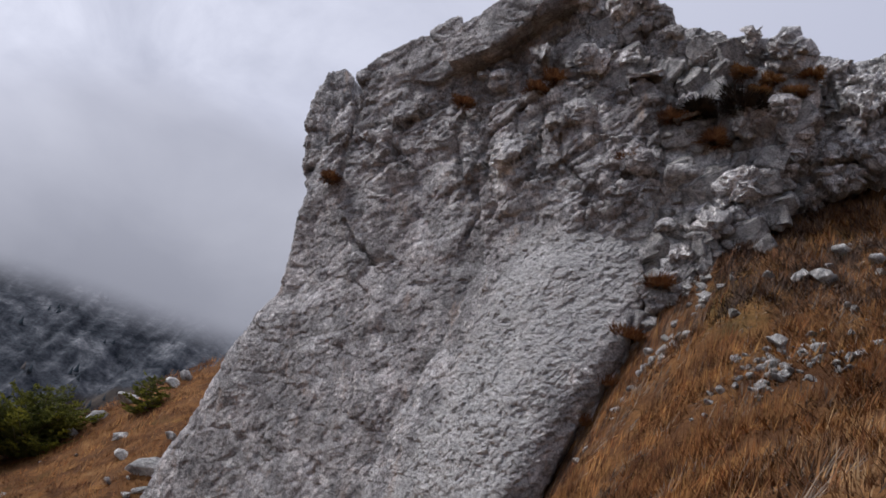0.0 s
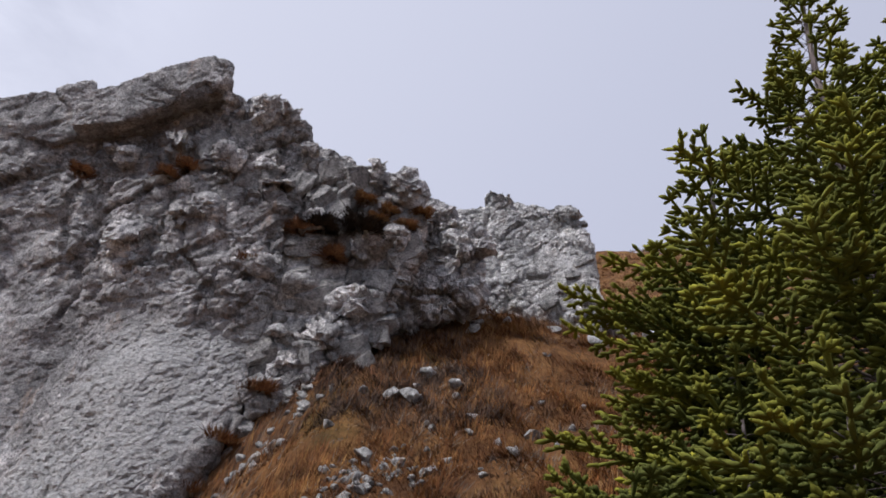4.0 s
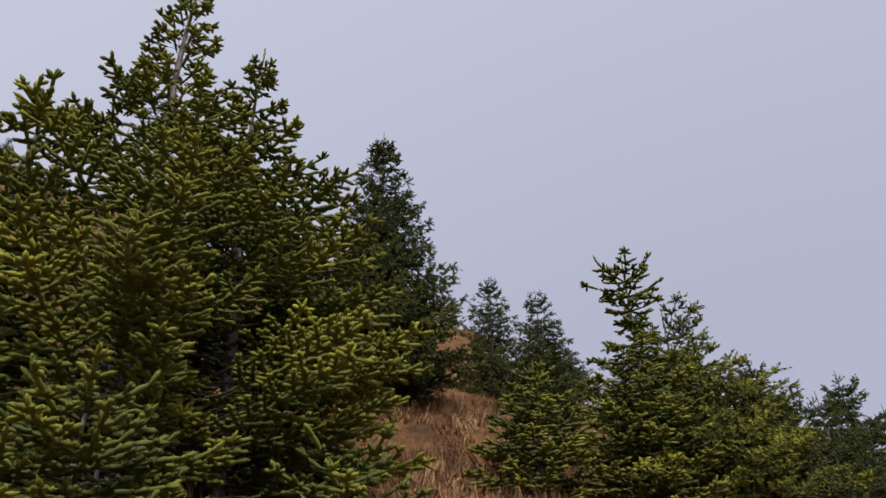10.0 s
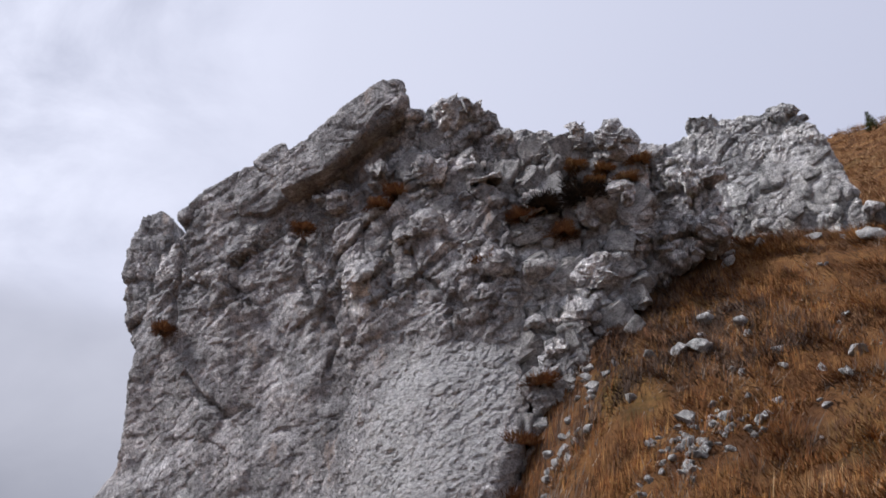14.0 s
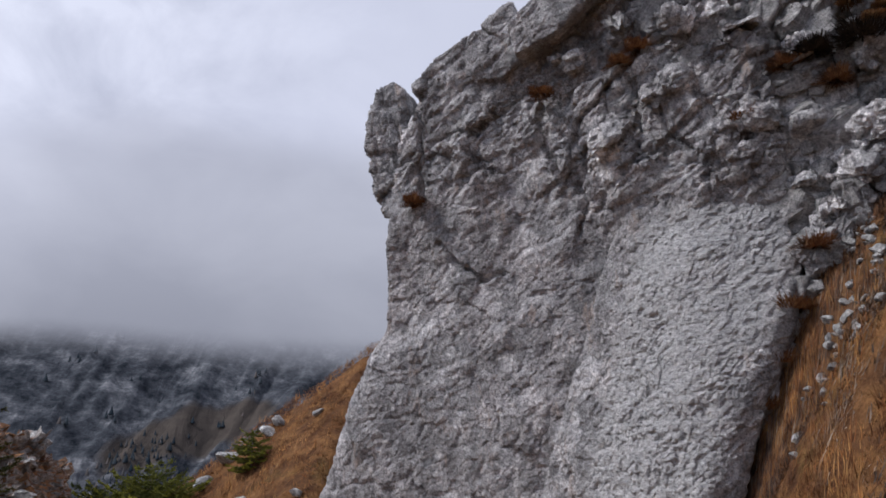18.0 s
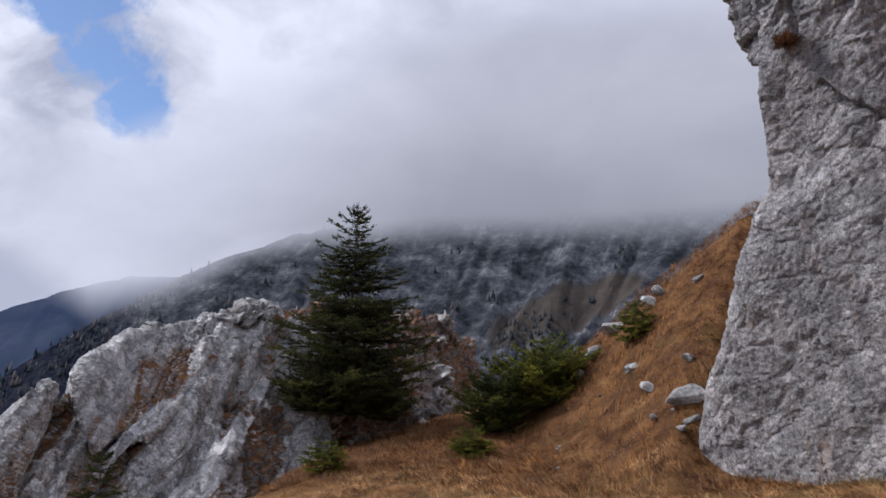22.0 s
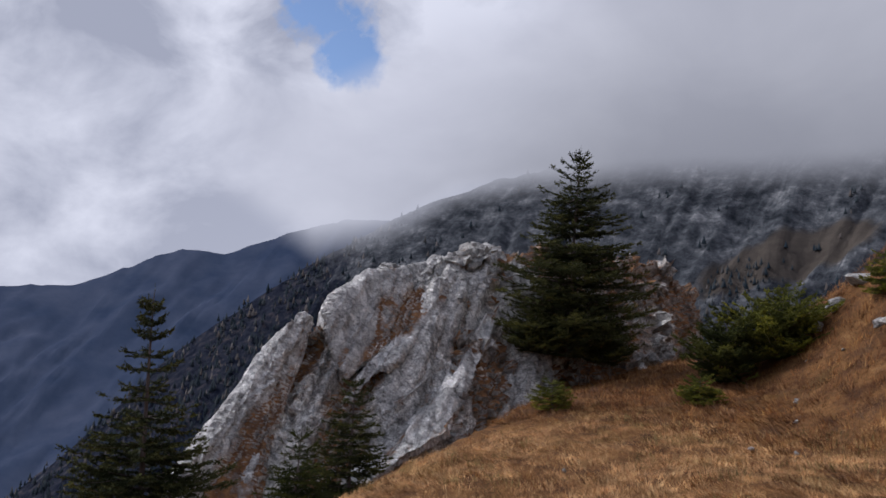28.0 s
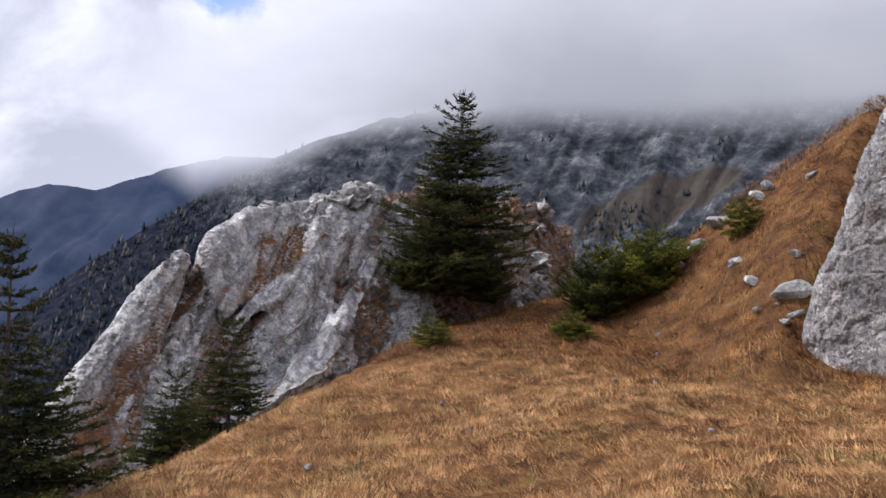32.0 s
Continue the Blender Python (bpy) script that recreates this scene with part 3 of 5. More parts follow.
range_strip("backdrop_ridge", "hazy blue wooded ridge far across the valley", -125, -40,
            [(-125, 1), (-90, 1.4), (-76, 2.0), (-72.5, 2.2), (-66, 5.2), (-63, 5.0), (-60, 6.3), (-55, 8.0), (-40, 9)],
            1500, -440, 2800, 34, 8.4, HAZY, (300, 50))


def mountain_wood(hill, n, seed):
    """Far conifers on the mountainside, thicker in the woods and gullies: one many-pointed forest."""
    g = np.random.RandomState(seed)
    me = hill.data
    co, wooded, run = np.empty(len(me.vertices) * 3, np.float32), np.empty(len(me.vertices), np.float32), np.empty(len(me.vertices) * 3, np.float32)
    me.vertices.foreach_get("co", co)
    me.attributes["wooded"].data.foreach_get("value", wooded)
    me.attributes["run"].data.foreach_get("vector", run)
    co, run = co.reshape(-1, 3), run.reshape(-1, 3)
    like = wooded - 0.25 + 1.3 * cloudy(run * 0.9, seed, 3)
    pick = g.choice(np.nonzero(like > 0.35)[0], n)
    p = co[pick] + g.normal(0, 1, (n, 3)) * [2.5, 2.5, 0.3]
    h = g.uniform(3.5, 8.0, n) * (0.6 + 0.4 * np.hypot(p[:, 0], p[:, 1]) / 700)
    ang = np.arange(5) * 1.2566 + g.uniform(0, 6.28, (n, 1))
    ring = p[:, None] + np.stack([np.cos(ang), np.sin(ang), 0 * ang - 0.15], -1) * (h * g.uniform(0.22, 0.34, n))[:, None, None]
    verts = np.concatenate([ring, (p + np.stack([0 * h, 0 * h, h], -1))[:, None]], 1).reshape(-1, 3)
    one = np.array([[k, (k + 1) % 5, 5] for k in range(5)])
    tris = (one[None] + (np.arange(n) * 6)[:, None, None]).reshape(-1, 3)
    m = Mat("far_conifers", 1.0, 0.0)
    info = m.node("ShaderNodeNewGeometry")
    # Blue haze is put into the far trees' own colours.
    m.done(m.ramp(info.outputs["Random Per Island"], [(0.0, (0.018, 0.026, 0.034)), (0.75, (0.040, 0.049, 0.056)), (0.9, (0.095, 0.082, 0.076)), (1.0, (0.14, 0.13, 0.125))]))
    ob = new("far_wood", fast_mesh("far_wood", verts, tris, m.m))
    tagged(ob, "dark conifer woods on the distant mountainside", "forest", kind="stuff")


mountain_wood(_mountain, 15000, 17)


def cloud_bank():
    """A sheet of cloud hanging before the upper mountain, thinning out downwards."""
    m = bpy.data.materials.new("cloud")
    m.use_nodes = True
    nt = m.node_tree
    nt.nodes.clear()
    N, L = nt.nodes.new, nt.links.new
    out, mix = N("ShaderNodeOutputMaterial"), N("ShaderNodeMixShader")
    clear, glow = N("ShaderNodeBsdfTransparent"), N("ShaderNodeEmission")
    at = N("ShaderNodeAttribute")
    at.attribute_name = "cover"
    co = N("ShaderNodeTexCoord")
    mp = N("ShaderNodeMapping")
    mp.inputs["Scale"].default_value = (0.006, 0.006, 0.010)
    ns = N("ShaderNodeTexNoise")
    ns.inputs["Scale"].default_value, ns.inputs["Detail"].default_value = 1.0, 7
    L(co.outputs["Object"], mp.inputs[0])
    L(mp.outputs[0], ns.inputs[0])
    add = N("ShaderNodeMath")
    add.operation = "MULTIPLY_ADD"
    add.inputs[1].default_value = 0.9
    L(ns.outputs[0], add.inputs[0])
    L(at.outputs["Fac"], add.inputs[2])
    sp = N("ShaderNodeMapRange")
    sp.interpolation_type = "SMOOTHSTEP"
    sp.inputs["From Min"].default_value, sp.inputs["From Max"].default_value = 0.45, 1.35
    L(add.outputs[0], sp.inputs[0])
    tone = N("ShaderNodeValToRGB")
    tone.color_ramp.elements[0].position, tone.color_ramp.elements[0].color = 0.0, (0.28, 0.285, 0.31, 1)
    tone.color_ramp.elements[1].position, tone.color_ramp.elements[1].color = 1.0, (0.66, 0.67, 0.725, 1)
    rise = N("ShaderNodeAttribute")
    rise.attribute_name = "rise"
    L(rise.outputs["Fac"], tone.inputs[0])
    puff = N("ShaderNodeTexNoise")
    puff.inputs["Scale"].default_value, puff.inputs["Detail"].default_value, puff.inputs["Distortion"].default_value = 1.5, 8, 0.25
    L(mp.outputs[0], puff.inputs[0])
    shade = N("ShaderNodeValToRGB")
    shade.color_ramp.elements[0].position, shade.color_ramp.elements[0].color = 0.35, (0.91, 0.915, 0.925, 1)
    shade.color_ramp.elements[1].position, shade.color_ramp.elements[1].color = 0.65, (1.10, 1.10, 1.09, 1)
    L(puff.outputs[0], shade.inputs[0])
    both = N("ShaderNodeMixRGB")
    both.blend_type = "MULTIPLY"
    both.inputs[0].default_value = 1
    L(tone.outputs[0], both.inputs[1])
    L(shade.outputs[0], both.inputs[2])
    L(both.outputs[0], glow.inputs[0])
    L(sp.outputs[0], mix.inputs[0])
    L(clear.outputs[0], mix.inputs[1])
    L(glow.outputs[0], mix.inputs[2])
    L(mix.outputs[0], out.inputs[0])
    na, ne, r = 260, 90, 400.0
    az, el = np.linspace(-85, 15, na), np.linspace(1, 34, ne)
    A, E = np.meshgrid(az, el, indexing="ij")
    low = np.interp(A, [-85, -62, -57, -52, -47, -42, -36, -28, -18, 15], [8, 5.8, 4.2, 5.4, 8.3, 9.6, 10.2, 10.4, 10.3, 10.0])
    thick = np.interp(A, [-85, -50, -38, -20, 15], [5.0, 3.6, 2.8, 3.6, 4])
    cover = np.clip((E - low) / thick, -1, 1) * 0.95
    fade = smooth01(E, 15 + 8 * smooth01(A, -48, -30), 31 + 2 * smooth01(A, -48, -30)) + (1 - smooth01(A, -78, -54)) + smooth01(A, 2, 14)
    cover = cover - 1.5 * np.clip(fade, 0, 1.2) - 1.2 * np.exp(-((A + 57.5) / 5.5) ** 2 - ((E - 24.0) / 6.5) ** 2)
    a, e = np.radians(A), np.radians(E)
    verts = np.stack([r * np.sin(a) - 2, r * np.cos(a), r * np.tan(e) + 2], -1).reshape(-1, 3)
    i, j = np.meshgrid(np.arange(na - 1), np.arange(ne - 1), indexing="ij")
    q = i * ne + j
    tris = np.concatenate([np.stack([q, q + ne, q + ne + 1], -1).reshape(-1, 3), np.stack([q, q + ne + 1, q + 1], -1).reshape(-1, 3)])
    me = fast_mesh("backdrop_cloud", verts, tris, m, True)
    me.attributes.new("cover", "FLOAT", "POINT").data.foreach_set("value", cover.ravel().astype(np.float32))
    rise = np.clip((E - low + 2) / np.interp(A, [-60, -45, -20], [11, 15, 28]), 0, 1)
    lit = 1 - smooth01(A - 0.4 * (E - 10), -60, -36)
    rise = rise + (1 - rise) * lit
    me.attributes.new("rise", "FLOAT", "POINT").data.foreach_set("value", rise.ravel().astype(np.float32))
    ob = new("backdrop_cloud", me)
    ob.visible_shadow = False
    tagged(ob, "low grey cloud hiding the mountain top", "cloud", kind="structure")


cloud_bank()

# ---------------------------------------------------------------- rocks
EYE = Vector((-1.0, 0.1, 1.9))


def face(x, z, off=0.0):
    """A point of the crag's leaning front; off: metres that it stands out towards the path."""
    p = Vector((x, 13 - 0.42 * x - 0.2 * z, z))
    return p + (EYE - p).normalized() * off


def hull(bm, points):
    vs = [bm.verts.new(p) for p in points]
    r = bmesh.ops.convex_hull(bm, input=vs)
    for v in {g for g in r["geom_interior"] + r["geom_unused"] if isinstance(g, bmesh.types.BMVert)}:
        bm.verts.remove(v)


def slab(bm, outline, thick, shrink=0.85, front=0.0):
    """A block of the crag: an outline in the front plane (x, z[, off]) and its depth behind."""
    pts = [face(p[0], p[1], front + (p[2] if len(p) > 2 else 0)) for p in outline]
    mid = sum(pts, Vector()) / len(pts)
    back = [mid + (p - mid) * shrink + Vector((0.25, 1, 0.1)) * thick for p in pts]
    hull(bm, pts + back)


def chunk(bm, c, size, rng, n=9):
    """A rough angular lump."""
    pts = []
    for k in range(n):
        d = Vector((rng.gauss(0, 1), rng.gauss(0, 1), rng.gauss(0, 1))).normalized()
        pts.append(Vector(c) + Vector((d.x * size[0], d.y * size[1], d.z * size[2])) * rng.uniform(0.75, 1.0))
    hull(bm, pts)


def block_mesh(seed):
    """An angular block with chipped corners."""
    rng = random.Random(seed)
    pts = []
    for sx in (-1, 1):
        for sy in (-1, 1):
            for sz in (-1, 1):
                c = Vector((sx, sy, sz)) * rng.uniform(0.8, 1.05)
                for axis in rng.sample((0, 1, 2), 2):
                    q = c.copy()
                    q[axis] *= rng.uniform(0.2, 0.85)
                    pts.append(q)
    bm = bmesh.new()
    hull(bm, pts)
    bmesh.ops.bevel(bm, geom=bm.edges[:], offset=0.06, segments=1, affect="EDGES")
    bmesh.ops.triangulate(bm, faces=bm.faces[:])
    bmesh.ops.subdivide_edges(bm, edges=[e for e in bm.edges if e.calc_length() > 0.35], cuts=1)
    for v in bm.verts:
        v.co += 0.10 * noise.noise_vector(v.co * 1.7 + Vector((seed, 0, 0))) + 0.07 * noise.noise_vector(v.co * 5)
    me = bpy.data.meshes.new("block")
    bm.to_mesh(me)
    bm.free()
    me.materials.append(ROCK_PIECE)
    return me


STRATA = Matrix.Diagonal((0.85, 1.0, 1.30)) @ Matrix.Rotation(radians(33), 3, "Y")
PLAIN = Matrix.Identity(3)
FLAT_GRAIN = Matrix.Diagonal((1.0, 1.0, 0.75)) @ Matrix.Rotation(radians(12), 3, "Y")
JOINTED = Matrix.Rotation(radians(28), 3, "X") @ Matrix.Rotation(radians(38), 3, "Y") @ Matrix.Rotation(radians(24), 3, "Z")


def weathered(name, bm, voxel, swell, pieces, pits, seed, grain=STRATA, grow=0.05, zone=None, hollow=False, clefts=()):
    """Melts the blocks of bm into one rock and weathers it. swell: (size, height) of its broad swells; pieces: (size, height) of
    each order of broken pieces, the first in a pass of its own; pits: (size, height) of the pocked skin; zone: how much of the breaking shows at x, y, z."""
    me = bpy.data.meshes.new(name)
    bm.to_mesh(me)
    bm.free()
    tmp = new(name, me)
    mod = tmp.modifiers.new("melt", "REMESH")
    mod.mode, mod.voxel_size, mod.adaptivity = "VOXEL", voxel, 0.0
    dg = bpy.context.evaluated_depsgraph_get()
    out = bpy.data.meshes.new_from_object(tmp.evaluated_get(dg))
    bpy.data.objects.remove(tmp)
    bpy.data.meshes.remove(me)
    turn = np.array(grain).T
    n = len(out.vertices)
    for stage in (0, 1):
        co, no = np.empty(n * 3, np.float32), np.empty(n * 3, np.float32)
        out.vertices.foreach_get("co", co)
        out.vertices.foreach_get("normal", no)
        co, no = co.reshape(-1, 3), no.reshape(-1, 3)
        p = co @ turn + seed * 7.31
        much = zone(co[:, 0], co[:, 2]) if zone else 1.0
        sound = smooth01(cloudy(p * 0.8, seed + 71, 3), -0.35, 0.55)
        much = much * (0.30 + 0.85 * sound)
        bend = np.stack([cloudy(p * 1.1, seed + k, 3) for k in (31, 37, 41)], -1)
        if stage == 0:
            d = grow + swell[1] * cloudy(p / swell[0], seed, 3)
            size, amp = pieces[0]
            d += amp * much * broken((p + 0.18 * size * bend) / size, seed + 5)
            if zone:
                d += 0.22 * amp * (1 - much) * broken((co + 0.18 * size * bend) / size, seed + 6)
            sunk = d.copy()
        else:
            d = np.zeros(n, np.float32)
            fray = np.stack([cloudy(p * 5.0, seed + k, 2) for k in (51, 57, 61)], -1)
            for k, (size, amp) in enumerate(pieces[1:]):
                d += amp * much * broken((p + 0.12 * size * bend + 0.10 * size * fray) / size, seed + 11 + k, 0.2, 1.2)
                if zone:
                    d += 0.18 * amp * (1 - much) * broken((co + 0.14 * size * fray) / size, seed + 15 + k, 0.2, 1.2)
            q = (p @ TWIST) / pits[0]
            d += pits[1] * (0.7 * cloudy(q, seed + 21, 3, 0.6) - 1.3 * smooth01(lattice(q * 0.8, seed + 25), 0.25, 0.6))
            x = co[:, 0] + 0.06 * np.sin(co[:, 2] * 3.1 + 1) + 0.03 * np.sin(co[:, 2] * 11 + co[:, 0] * 6)
            z = co[:, 2] + 0.05 * np.sin(co[:, 0] * 3.7) + 0.03 * np.sin(co[:, 0] * 13)
            for line in clefts:
                # long open cracks that run over the front
                for (x0, z0), (x1, z1) in zip(line, line[1:]):
                    dx, dz = x1 - x0, z1 - z0
                    k = np.clip(((x - x0) * dx + (z - z0) * dz) / (dx * dx + dz * dz), 0, 1)
                    away = np.hypot(x - x0 - k * dx, z - z0 - k * dz)
                    d -= 0.12 * np.exp(-(away / 0.04) ** 2) * (no[:, 1] < 0.2)
        out.vertices.foreach_set("co", (co + no * d[:, None]).ravel())
        out.update()
    if hollow:
        k = (np.median(sunk) - sunk) / (np.std(sunk) + 1e-6)
        out.attributes.new("hollow", "FLOAT", "POINT").data.foreach_set("value", k.astype(np.float32))
    return out


CLEFTS = [[(-3.62, 7.13), (-3.11, 6.7), (-2.76, 6.47), (-2.36, 6.46)], [(-0.97, 8.24), (-1.16, 7.69), (-1.2, 6.98)], [(-1.64, 8.52), (-1.46, 7.88)],
          [(-4.03, 10.06), (-3.89, 8.94), (-3.79, 7.9)], [(-0.16, 9.63), (-0.72, 9.04), (-1.14, 8.66), (-1.26, 8.15)],
          [(-2.9, 9.0), (-1.78, 9.5), (-1.04, 9.75)], [(-0.5, 9.15), (0.0, 8.43), (0.42, 7.7)]]


def banded(x, z):
    """Smooth wall below, broken beds above: 0.25 to 1."""
    return 0.08 + 0.92 * smooth01(z - 8.5 + 0.32 * (x + 4.0), -0.7, 0.5)


def build_crag():
    crag = new("rock_outcrop")
    crag.location = (-1.0, 13.0, 2.0)
    tagged(crag, "tall grey limestone crag standing on the meadow", "rock")

    def add(name, me, mat, label):
        if name in ("rock_face", "buttress"):
            co = np.empty(len(me.vertices) * 3, np.float32)
            me.vertices.foreach_get("co", co)
            x, z = co[0::3], co[2::3]
            clean = smooth01(x - np.interp(z, [0.6, 3.0, 5.8, 7.0], [-2.3, -1.6, -0.8, -0.5]), -0.05, 0.55) * smooth01(np.interp(z, [0.6, 2.6, 4.0, 6.0], [0.1, 0.3, 0.65, 1.6]) - x, -0.1, 0.45) * (1 - smooth01(z, 6.5, 7.4))
            me.attributes.new("worn", "FLOAT", "POINT").data.foreach_set("value", clean.astype(np.float32))
        me.transform(Matrix.Translation((1.0, -13.0, -2.0)))
        return part(name, me, mat, crag, label)

    bm = bmesh.new()
    slab(bm, [(-6.35, 0.6, 0.3), (-6.3, 1.8, 0.1), (-5.45, 3.0), (-5.0, 4.0), (-4.62, 5.2), (-4.35, 6.2), (0.8, 6.5), (1.2, 5.0), (0.6, 3.0), (0.2, 0.6, 0.4)], 4.0)
    slab(bm, [(-4.5, 4.7), (-4.42, 6.9), (-4.5, 8.1), (-4.05, 9.3), (-3.88, 9.95), (-2.95, 10.55), (-2.0, 10.8), (-0.2, 11.0), (1.15, 10.85), (1.6, 9.9), (1.65, 6.7), (0.6, 4.5)], 4.0)
    slab(bm, [(-2.3, 7.6, 0.0), (-1.1, 9.3, 0.22), (0.6, 10.2, 0.28), (1.5, 9.2, 0.36), (1.6, 7.0, 0.22), (0.6, 6.6, 0.15), (-0.8, 6.6, 0.0)], 1.2)
    slab(bm, [(-4.2, 6.2, 0.0), (-3.9, 9.2, 0.02), (-2.9, 9.8, 0.06), (-2.2, 7.4, 0.03), (-2.9, 6.3, 0.05)], 0.8)
    add("rock_face", weathered("rock_face", bm, 0.044, (1.9, 0.10), ((1.0, 0.10), (0.46, 0.042), (0.18, 0.020)), (0.09, 0.012), 1, STRATA, 0.10, banded, clefts=CLEFTS), ROCK, "weathered grey face with cracks and ochre stains")
    bm = bmesh.new()
    slab(bm, [(-0.6, 6.9, 0.05), (-0.2, 7.25, 0.05), (0.8, 7.25, 0.15), (1.55, 6.75, 0.22), (1.7, 6.0, 0.42), (0.45, 4.0, 0.9), (0.1, 2.6, 1.2), (-0.1, 0.6, 1.3), (-2.6, 0.6, 0.45), (-2.0, 2.5, 0.25), (-0.85, 5.8, 0.08), (0.3, 6.0, 0.5), (-0.7, 3.0, 0.85)], 1.6)
    add("buttress", weathered("buttress", bm, 0.033, (1.6, 0.10), ((0.9, 0.016), (0.26, 0.012), (0.12, 0.010)), (0.075, 0.016), 2, STRATA, 0.08), ROCK, "pale grey rounded buttress")
    bm = bmesh.new()
    slab(bm, [(-4.80, 9.6), (-4.62, 10.15), (-4.42, 10.27), (-4.22, 10.1), (-4.1, 9.0), (-4.3, 7.8), (-4.62, 7.9), (-4.85, 9.0)], 1.2, front=-0.5)
    add("pinnacle", weathered("pinnacle", bm, 0.033, (1.2, 0.08), ((0.7, 0.07), (0.3, 0.028), (0.14, 0.012)), (0.11, 0.012), 3, FLAT_GRAIN, 0.08), ROCK, "")
    bm = bmesh.new()
    slab(bm, [(-4.05, 10.05), (-3.6, 10.55), (-2.2, 11.1), (-1.9, 10.2), (-2.4, 9.85)], 1.5, front=0.15)
    slab(bm, [(-2.3, 10.75), (-1.9, 11.05), (-0.5, 11.9), (-0.14, 11.84), (-0.12, 11.45), (-0.9, 10.95), (-1.5, 10.4), (-2.2, 10.2)], 1.3, front=0.6)
    slab(bm, [(-1.2, 10.4), (-0.6, 11.1), (0.1, 11.15), (0.5, 10.95), (0.2, 10.3)], 1.2, front=-0.3)
    add("summit_slab", weathered("summit_slab", bm, 0.033, (1.6, 0.09), ((0.9, 0.04), (0.35, 0.012)), (0.11, 0.012), 4, STRATA, 0.04), ROCK, "tilted slab jutting out at the top")
    rng = random.Random(5)
    bm = bmesh.new()
    slab(bm, [(-0.3, 10.9), (0.4, 11.1), (1.15, 10.8), (1.6, 10.2), (2.2, 10.15), (2.7, 10.0), (3.0, 9.7), (3.5, 9.3), (3.4, 8.6), (3.3, 7.9), (3.0, 7.2), (2.4, 6.9), (1.6, 6.6), (0.8, 8.0)], 2.5, front=0.1)
    slab(bm, [(2.9, 9.6), (3.6, 9.6), (4.3, 9.3), (4.5, 8.5), (4.05, 7.8), (3.0, 7.3)], 2.0, front=-0.65)
    for x, z, s in ((0.15, 10.95, 0.3), (0.55, 10.95, 0.28), (1.0, 10.85, 0.3), (1.45, 10.4, 0.3), (2.1, 10.25, 0.33), (2.65, 10.1, 0.3), (3.0, 9.75, 0.3),
                    (1.3, 9.4, 0.5), (1.9, 9.0, 0.45), (2.5, 8.7, 0.5), (3.1, 8.9, 0.35), (1.4, 8.2, 0.5), (2.0, 7.9, 0.4), (2.8, 7.8, 0.45), (1.9, 7.1, 0.4), (2.5, 7.1, 0.3), (0.3, 9.9, 0.5), (0.9, 9.9, 0.4), (0.2, 8.9, 0.45), (0.9, 8.4, 0.4), (-0.6, 8.3, 0.35), (-1.3, 9.9, 0.4), (-0.5, 10.1, 0.35)):
        chunk(bm, face(x, z, 0.2), (s * 1.1, s, s * 0.85), rng)
    add("broken_shoulder", weathered("broken_shoulder", bm, 0.036, (1.5, 0.12), ((0.75, 0.13), (0.34, 0.065), (0.15, 0.028)), (0.09, 0.010), 6, STRATA, 0.04), ROCK_BROKEN, "broken blocky shoulder")
    bm = bmesh.new()
    slab(bm, [(0.5, 2.8), (1.2, 5.0), (1.6, 6.6), (2.3, 7.0), (2.3, 5.6), (1.5, 3.6)], 1.5, front=0.05)
    for k in range(34):
        t = k / 33
        x, z = 2.6 - 1.9 * t + rng.uniform(-0.35, 0.35), 6.9 - 3.6 * t + rng.uniform(-0.2, 0.2)
        s = rng.uniform(0.22, 0.45)
        chunk(bm, face(x, z, 0.25), (s, s, s * 0.75), rng)
    add("rubble_foot", weathered("rubble_foot", bm, 0.033, (1.2, 0.05), ((0.45, 0.10), (0.22, 0.05), (0.11, 0.022)), (0.09, 0.010), 7, JOINTED, 0.0), ROCK_BROKEN, "broken rubble at the foot")

    # blocks broken loose along the joints
    shapes = [block_mesh(40 + k) for k in range(9)]
    base = Matrix.Translation((1.0, -13.0, -2.0))

    def block(x, z, off, size, tip, k):
        p = face(x, z, off)
        along = (face(x + math.cos(tip), z + math.sin(tip), off) - p).normalized()
        out = (EYE - p).normalized()
        out = (out - along * out.dot(along)).normalized()
        m = Matrix((along, out, along.cross(out))).transposed().to_4x4()
        turn = Matrix.Rotation(rng.gauss(0, 0.5), 4, "X") @ Matrix.Rotation(rng.gauss(0, 0.3), 4, "Y")
        ob = part("block", shapes[k % len(shapes)], None, crag)
        ob.matrix_basis = base @ Matrix.Translation(p) @ m @ turn @ Matrix.Diagonal((*size, 1))

    k = 0
    while k < 150:
        x, z = rng.uniform(0.0, 3.4), rng.uniform(6.7, 10.9)
        if z > 11.1 - 0.5 * x or z < 6.6 + 0.25 * abs(x - 1.8) or (x < 1.3 and z < 8.7 - 0.3 * x):
            continue
        s = rng.choice((0.07, 0.10, 0.13, 0.17, 0.22, 0.27))
        block(x, z, 0.16 - 0.45 * s, (s * rng.uniform(0.8, 1.25), s * rng.uniform(0.7, 1.0), s * rng.uniform(0.7, 1.05)), radians(rng.gauss(36, 25)), k)
        k += 1
    for k in range(110):
        t = rng.random()
        s = rng.uniform(0.05, 0.15)
        block(2.55 - 1.85 * t + rng.gauss(0, 0.24), 6.9 - 3.9 * t + rng.gauss(0, 0.2), 0.38, (s * 1.2, s, s * 0.8), rng.uniform(0, 3.1), k)


build_crag()


